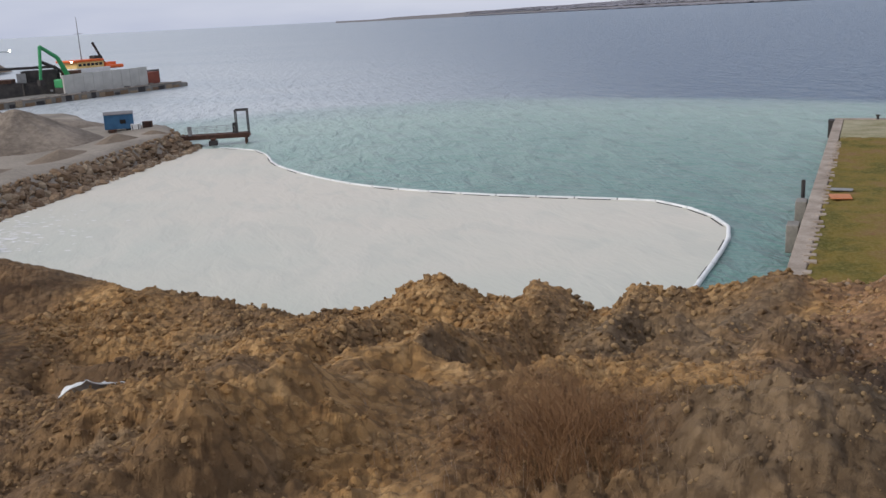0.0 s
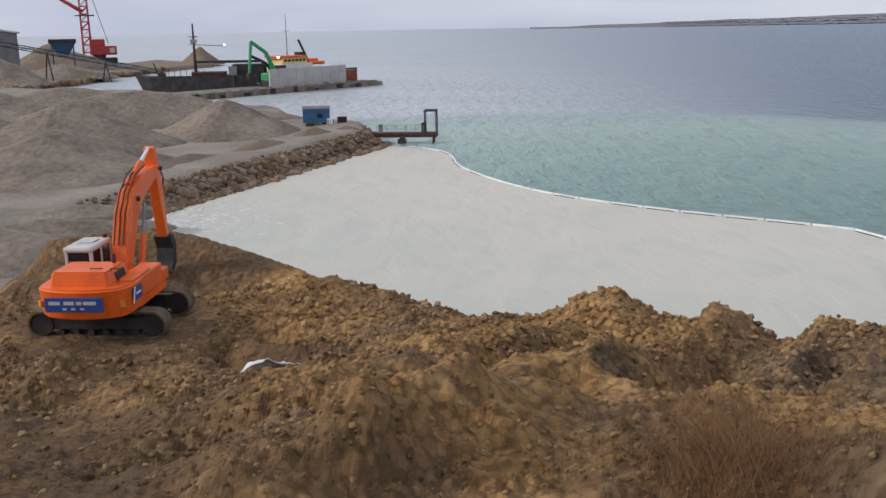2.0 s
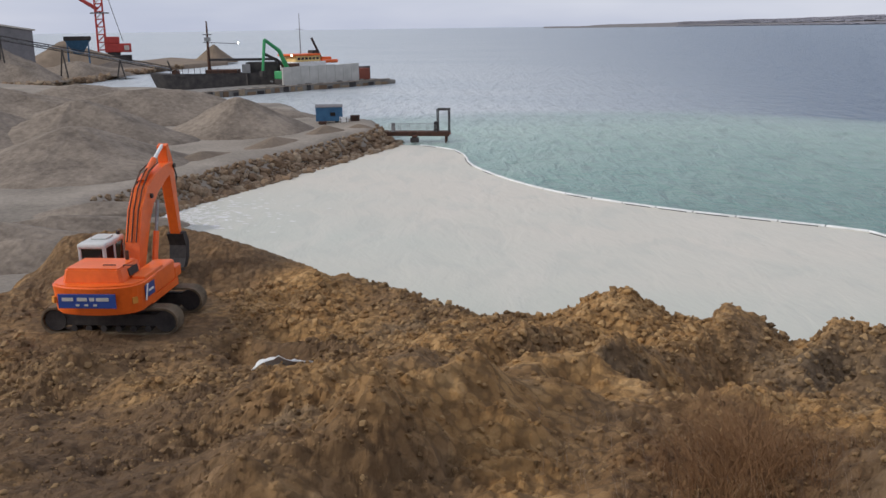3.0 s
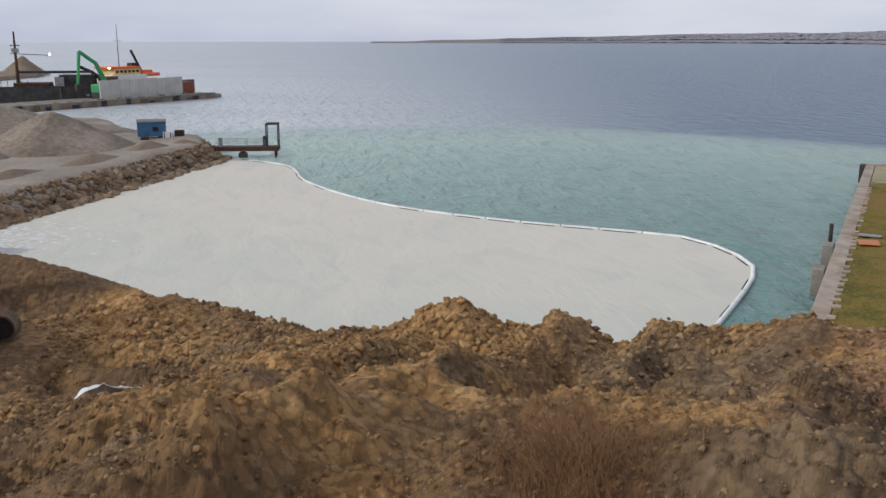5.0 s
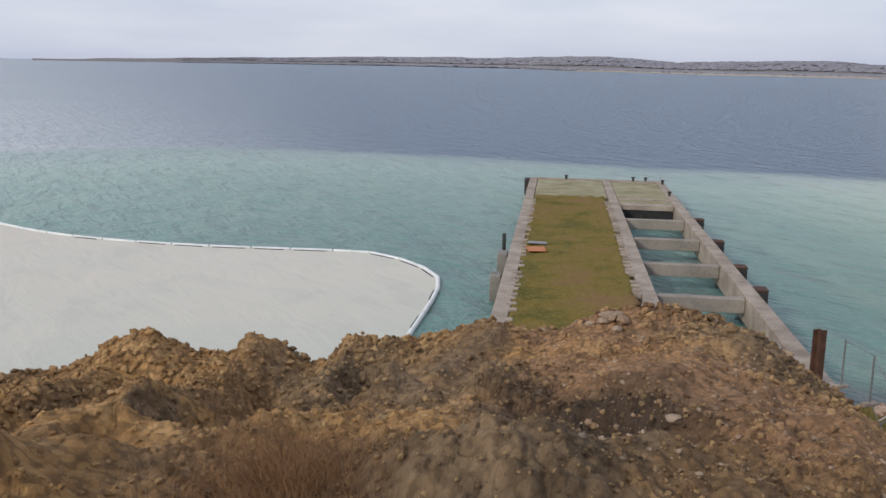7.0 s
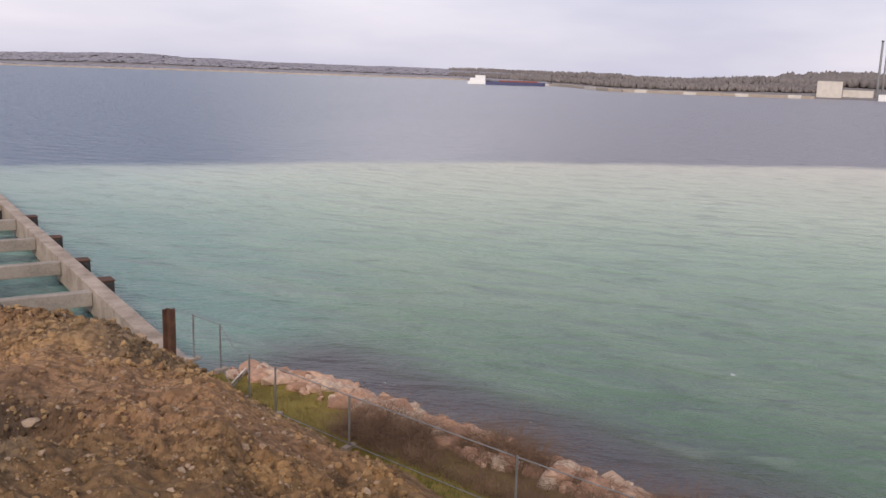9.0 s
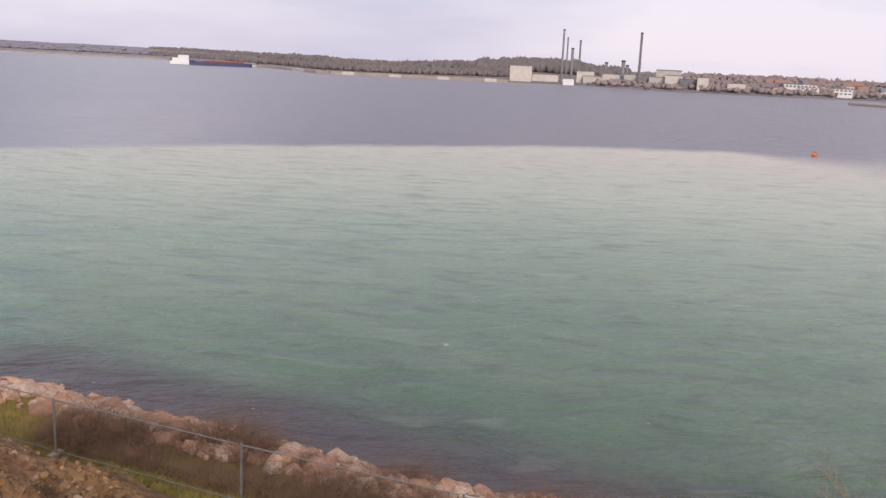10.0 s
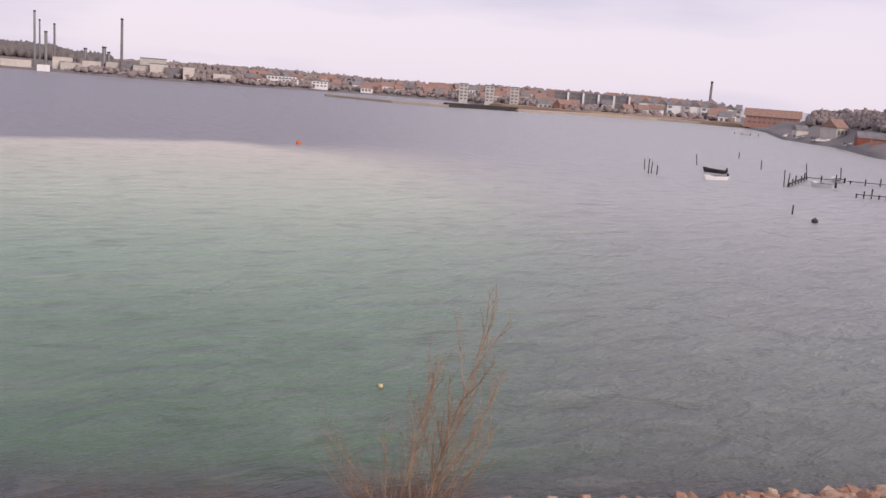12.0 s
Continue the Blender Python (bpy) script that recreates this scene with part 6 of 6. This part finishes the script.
def fence_panel(x0, y0, x1, y1, z0, z1):
    """One mesh panel: frame tubes, wires and a concrete foot."""
    o = Vector((x0, y0, 0))
    d = Vector((x1 - x0, y1 - y0, 0))
    e = o + d * 0.985
    part("post", tube(B(), (x0, y0, z0), (x0, y0, z0 + 2.05), 0.04, n=8), FENCE, fence)
    part("top_rail", tube(B(), (x0, y0, z0 + 2.0), (e.x, e.y, z1 + 2.0), 0.022, n=8), FENCE if y0 > 10 else RAIL, fence, "bright top rail")
    part("bottom_rail", tube(B(), (x0, y0, z0 + 0.18), (e.x, e.y, z1 + 0.18), 0.02, n=8), FENCE, fence)
    part("foot", box(B(), x0, y0, z0 - 0.03, 0.62, 0.26, 0.16, rz=8, bevel=0.03), CONCRETE, fence)
    bm = B()
    count = int(d.length / 0.25)
    for k in range(1, count):
        f = k / count * 0.975
        z = z0 + (z1 - z0) * f
        tube(bm, (x0 + d.x * f, y0 + d.y * f, z + 0.18), (x0 + d.x * f, y0 + d.y * f, z + 2.0), 0.0014, n=3)
    part("wire_mesh", bm, FENCE, fence)


line_y = [33.4, 31.4, 30.2, 27.7, 23.4, 15.9, 8.7, 1.5]
line = [(21.15 + 0.035 * max(0, 20 - y), y, max(strip(21.2, y), 1.25) if y < 31 else 2.2) for y in line_y]
for (x0, y0, z0), (x1, y1, z1) in zip(line, line[1:]):
    if abs(y0 - 30.2) > 0.1:
        fence_panel(x0, y0, x1, y1, z0, z1)
brace = thing("fence_brace", pose(21.15, 29.4, 1.3), "slanting galvanised brace propping the site fence", "fence")
part("upright", tube(B(), (0, 0, 0), (0, 0, 2.1), 0.04, n=8), FENCE, brace)
part("strut", tube(B(), (-0.1, 0.1, 1.5), (-1.3, 0.9, 0.0), 0.035, n=8), RAIL, brace)
part("strut", tube(B(), (0.1, 0.1, 1.5), (-0.9, 0.9, 0.0), 0.03, n=8), FENCE, brace)


# ---- plants ----
def blades(name, count, place, material, label, cat, seed, lean=(0.0, 0.0), spread=0.22):
    """Thin bent stalks, each a tapering three-sided strip, joined as stuff."""
    rng = random.Random(seed)
    verts, faces = [], []
    for _ in range(count):
        (x, y, z), h, w = place(rng)
        a = rng.uniform(0, 6.28)
        dx, dy = lean[0] * h + rng.gauss(0, spread) * h, lean[1] * h + rng.gauss(0, spread) * h
        c, s = math.cos(a) * w, math.sin(a) * w
        base = len(verts)
        for k in range(4):
            t = k / 3
            q = 1 - 0.85 * t
            px, py, pz = x + dx * t * t, y + dy * t * t, z - 0.05 + h * t * (1 - 0.12 * t)
            verts += [(px + c * q, py + s * q, pz), (px - c * q * 0.5 - s * q * 0.8, py - s * q * 0.5 + c * q * 0.8, pz), (px - c * q * 0.5 + s * q * 0.8, py - s * q * 0.5 - c * q * 0.8, pz)]
        for k in range(3):
            for j in range(3):
                faces.append((base + 3 * k + j, base + 3 * k + (j + 1) % 3, base + 3 * k + 3 + (j + 1) % 3, base + 3 * k + 3 + j))
    return tagged(new(name, surface(name, verts, faces, material, False)), label, cat, kind="stuff")


def weed_place(rng):
    a, r = rng.gauss(-2.6, 3.0), rng.uniform(11.0, 15.0)
    x, y = polar(a, r).xy
    k = math.exp(-((a + 2.6) / 4.2) ** 2)
    return (x, y, bank(x, y)), (0.35 + 0.95 * k) * rng.uniform(0.5, 1.1), 0.006


def weed_sparse(rng):
    a, r = rng.uniform(-16, 12), rng.uniform(10.5, 15)
    x, y = polar(a, r).xy
    return (x, y, bank(x, y)), rng.uniform(0.2, 0.7), 0.004


blades("dead_weeds", 1300, weed_place, WEED, "thicket of rust-brown dead weed stalks on the bank", "weeds", 31, (-0.35, 0.05), 0.75)
blades("dry_stalks", 260, weed_sparse, TWIG, "sparse dry stalks on the bank", "weeds", 32, (-0.2, 0.0))


def brush_place(rng):
    y = rng.uniform(2, 25)
    x = 21.6 + 0.03 * max(0, 20 - y) + rng.uniform(0, 4.4) * (0.35 + 0.65 * ease((26 - y) / 8))
    clump = 0.5 + noise.noise(Vector((x * 0.5, y * 0.45, 8)))
    return (x, y, strip(x, y)), max(0.2, 1.5 * clump) * rng.uniform(0.4, 1.0), 0.010


def turf_place(rng):
    y = rng.uniform(21, 33)
    x = rng.uniform(19.5, 24.5)
    return (x, y, strip(x, y)), rng.uniform(0.12, 0.35), 0.012


def bank_brush(rng):
    y = rng.uniform(-30, -1)
    x = front_line(y) - rng.uniform(0.5, 5)
    clump = 0.3 + noise.noise(Vector((x * 0.4, y * 0.3, 3)))
    return (x, y, strip(x, y)), max(0.15, 1.3 * clump) * rng.uniform(0.4, 1.0), 0.009


REDBRUSH = plain("reddish_brush", (0.15, 0.075, 0.045), (0.27, 0.14, 0.085), 1.5, 1.0, spec=0.1)
GREEN_GRASS = plain("green_grass", (0.07, 0.09, 0.02), (0.16, 0.17, 0.045), 1.0, 1.0, spec=0.1)
blades("brown_brush", 20000, brush_place, BRUSH, "tangled brown brush behind the shore stones", "brush", 33, (0.1, 0.0), 1.3)
blades("rough_grass", 3500, turf_place, TURF, "tufts of yellow-green grass behind the stones", "grass", 34)
blades("green_tufts", 1500, lambda g: ((lambda x, y: ((x, y, strip(x, y)), g.uniform(0.1, 0.3), 0.012))(g.uniform(20.3, 22.4), g.uniform(13, 23))), GREEN_GRASS, "green grass along the fence foot", "grass", 36)
blades("shore_brush", 4500, bank_brush, REDBRUSH, "low brown brush along the stony shore", "brush", 35, (0.0, 0.0), 0.55)


def tree(base, stems, seed, label):
    """A leafless many-stemmed sapling: stems, limbs and a spray of fine twigs."""
    t = thing("sapling", pose(*base), label, "tree")
    rng = random.Random(seed)
    bm_w = B()
    bm_t = B()

    def limb(bm, p, d, length, rad, depth):
        n = max(3, int(length / 0.35))
        last, way = p.copy(), d.normalized()
        for k in range(n):
            way = (way + Vector((rng.gauss(0, 0.09), rng.gauss(0, 0.09), 0.025))).normalized()
            q = last + way * length / n
            r0, r1 = rad * (1 - k / n * 0.85), rad * (1 - (k + 1) / n * 0.85)
            tube(bm_w if rad > 0.012 else bm_t, last, q, r0, r1, 5 if rad > 0.012 else 3)
            if depth and k >= n * 0.25:
                for _ in range(1 if rng.random() < 0.6 else 2):
                    side = Vector((rng.gauss(0, 1), rng.gauss(0, 1), rng.uniform(0.6, 1.6))).normalized()
                    limb(bm, last, (way * 1.1 + side * 0.75), length * rng.uniform(0.28, 0.5) * (1 - 0.4 * k / n), max(0.005, rad * 0.42), depth - 1)
            last = q

    for d, length, rad, depth in stems:
        limb(bm_w, Vector((rng.gauss(0, 0.15), rng.gauss(0, 0.15), -0.2)), Vector(d), length, rad, depth)
    part("trunk", bm_w, TWIG, t)
    part("crown", bm_t, TWIG, t, "spray of fine bare twigs")


sx, sy = polar(95.4, 25.0).xy
ax, ay = polar(185.4, 1.0).xy
def side(k, z=1.0):
    return (ax * k, ay * k, z)


tree((sx, sy, strip(sx, sy)), [(side(0.42), 7.2, 0.055, 3), (side(0.26), 6.0, 0.042, 3), (side(-0.3), 4.2, 0.026, 2), (side(0.62), 5.0, 0.03, 2), (side(-0.1), 4.9, 0.028, 3), (side(0.48), 6.0, 0.034, 3), (side(0.9), 4.4, 0.026, 2), (side(-0.45), 4.6, 0.024, 2), (side(-0.5), 3.9, 0.024, 2), (side(0.8), 3.8, 0.024, 2), (side(0.18), 5.2, 0.03, 2), (side(-0.75), 3.4, 0.02, 2)], 6, "leafless many-stemmed sapling on the stony shore")


def foot_brush(rng):
    a = rng.gauss(0.6, 1.3)
    x, y = sx + ax * a + rng.gauss(0, 0.7), sy + ay * a + rng.gauss(0, 0.5)
    return (x, y, strip(x, y)), rng.uniform(1.2, 3.3) * math.exp(-(a / 2.6) ** 2), 0.008


blades("sapling_brush", 1500, foot_brush, REDBRUSH, "reddish brush round the foot of the sapling", "brush", 37, (0.0, 0.0), 0.35)
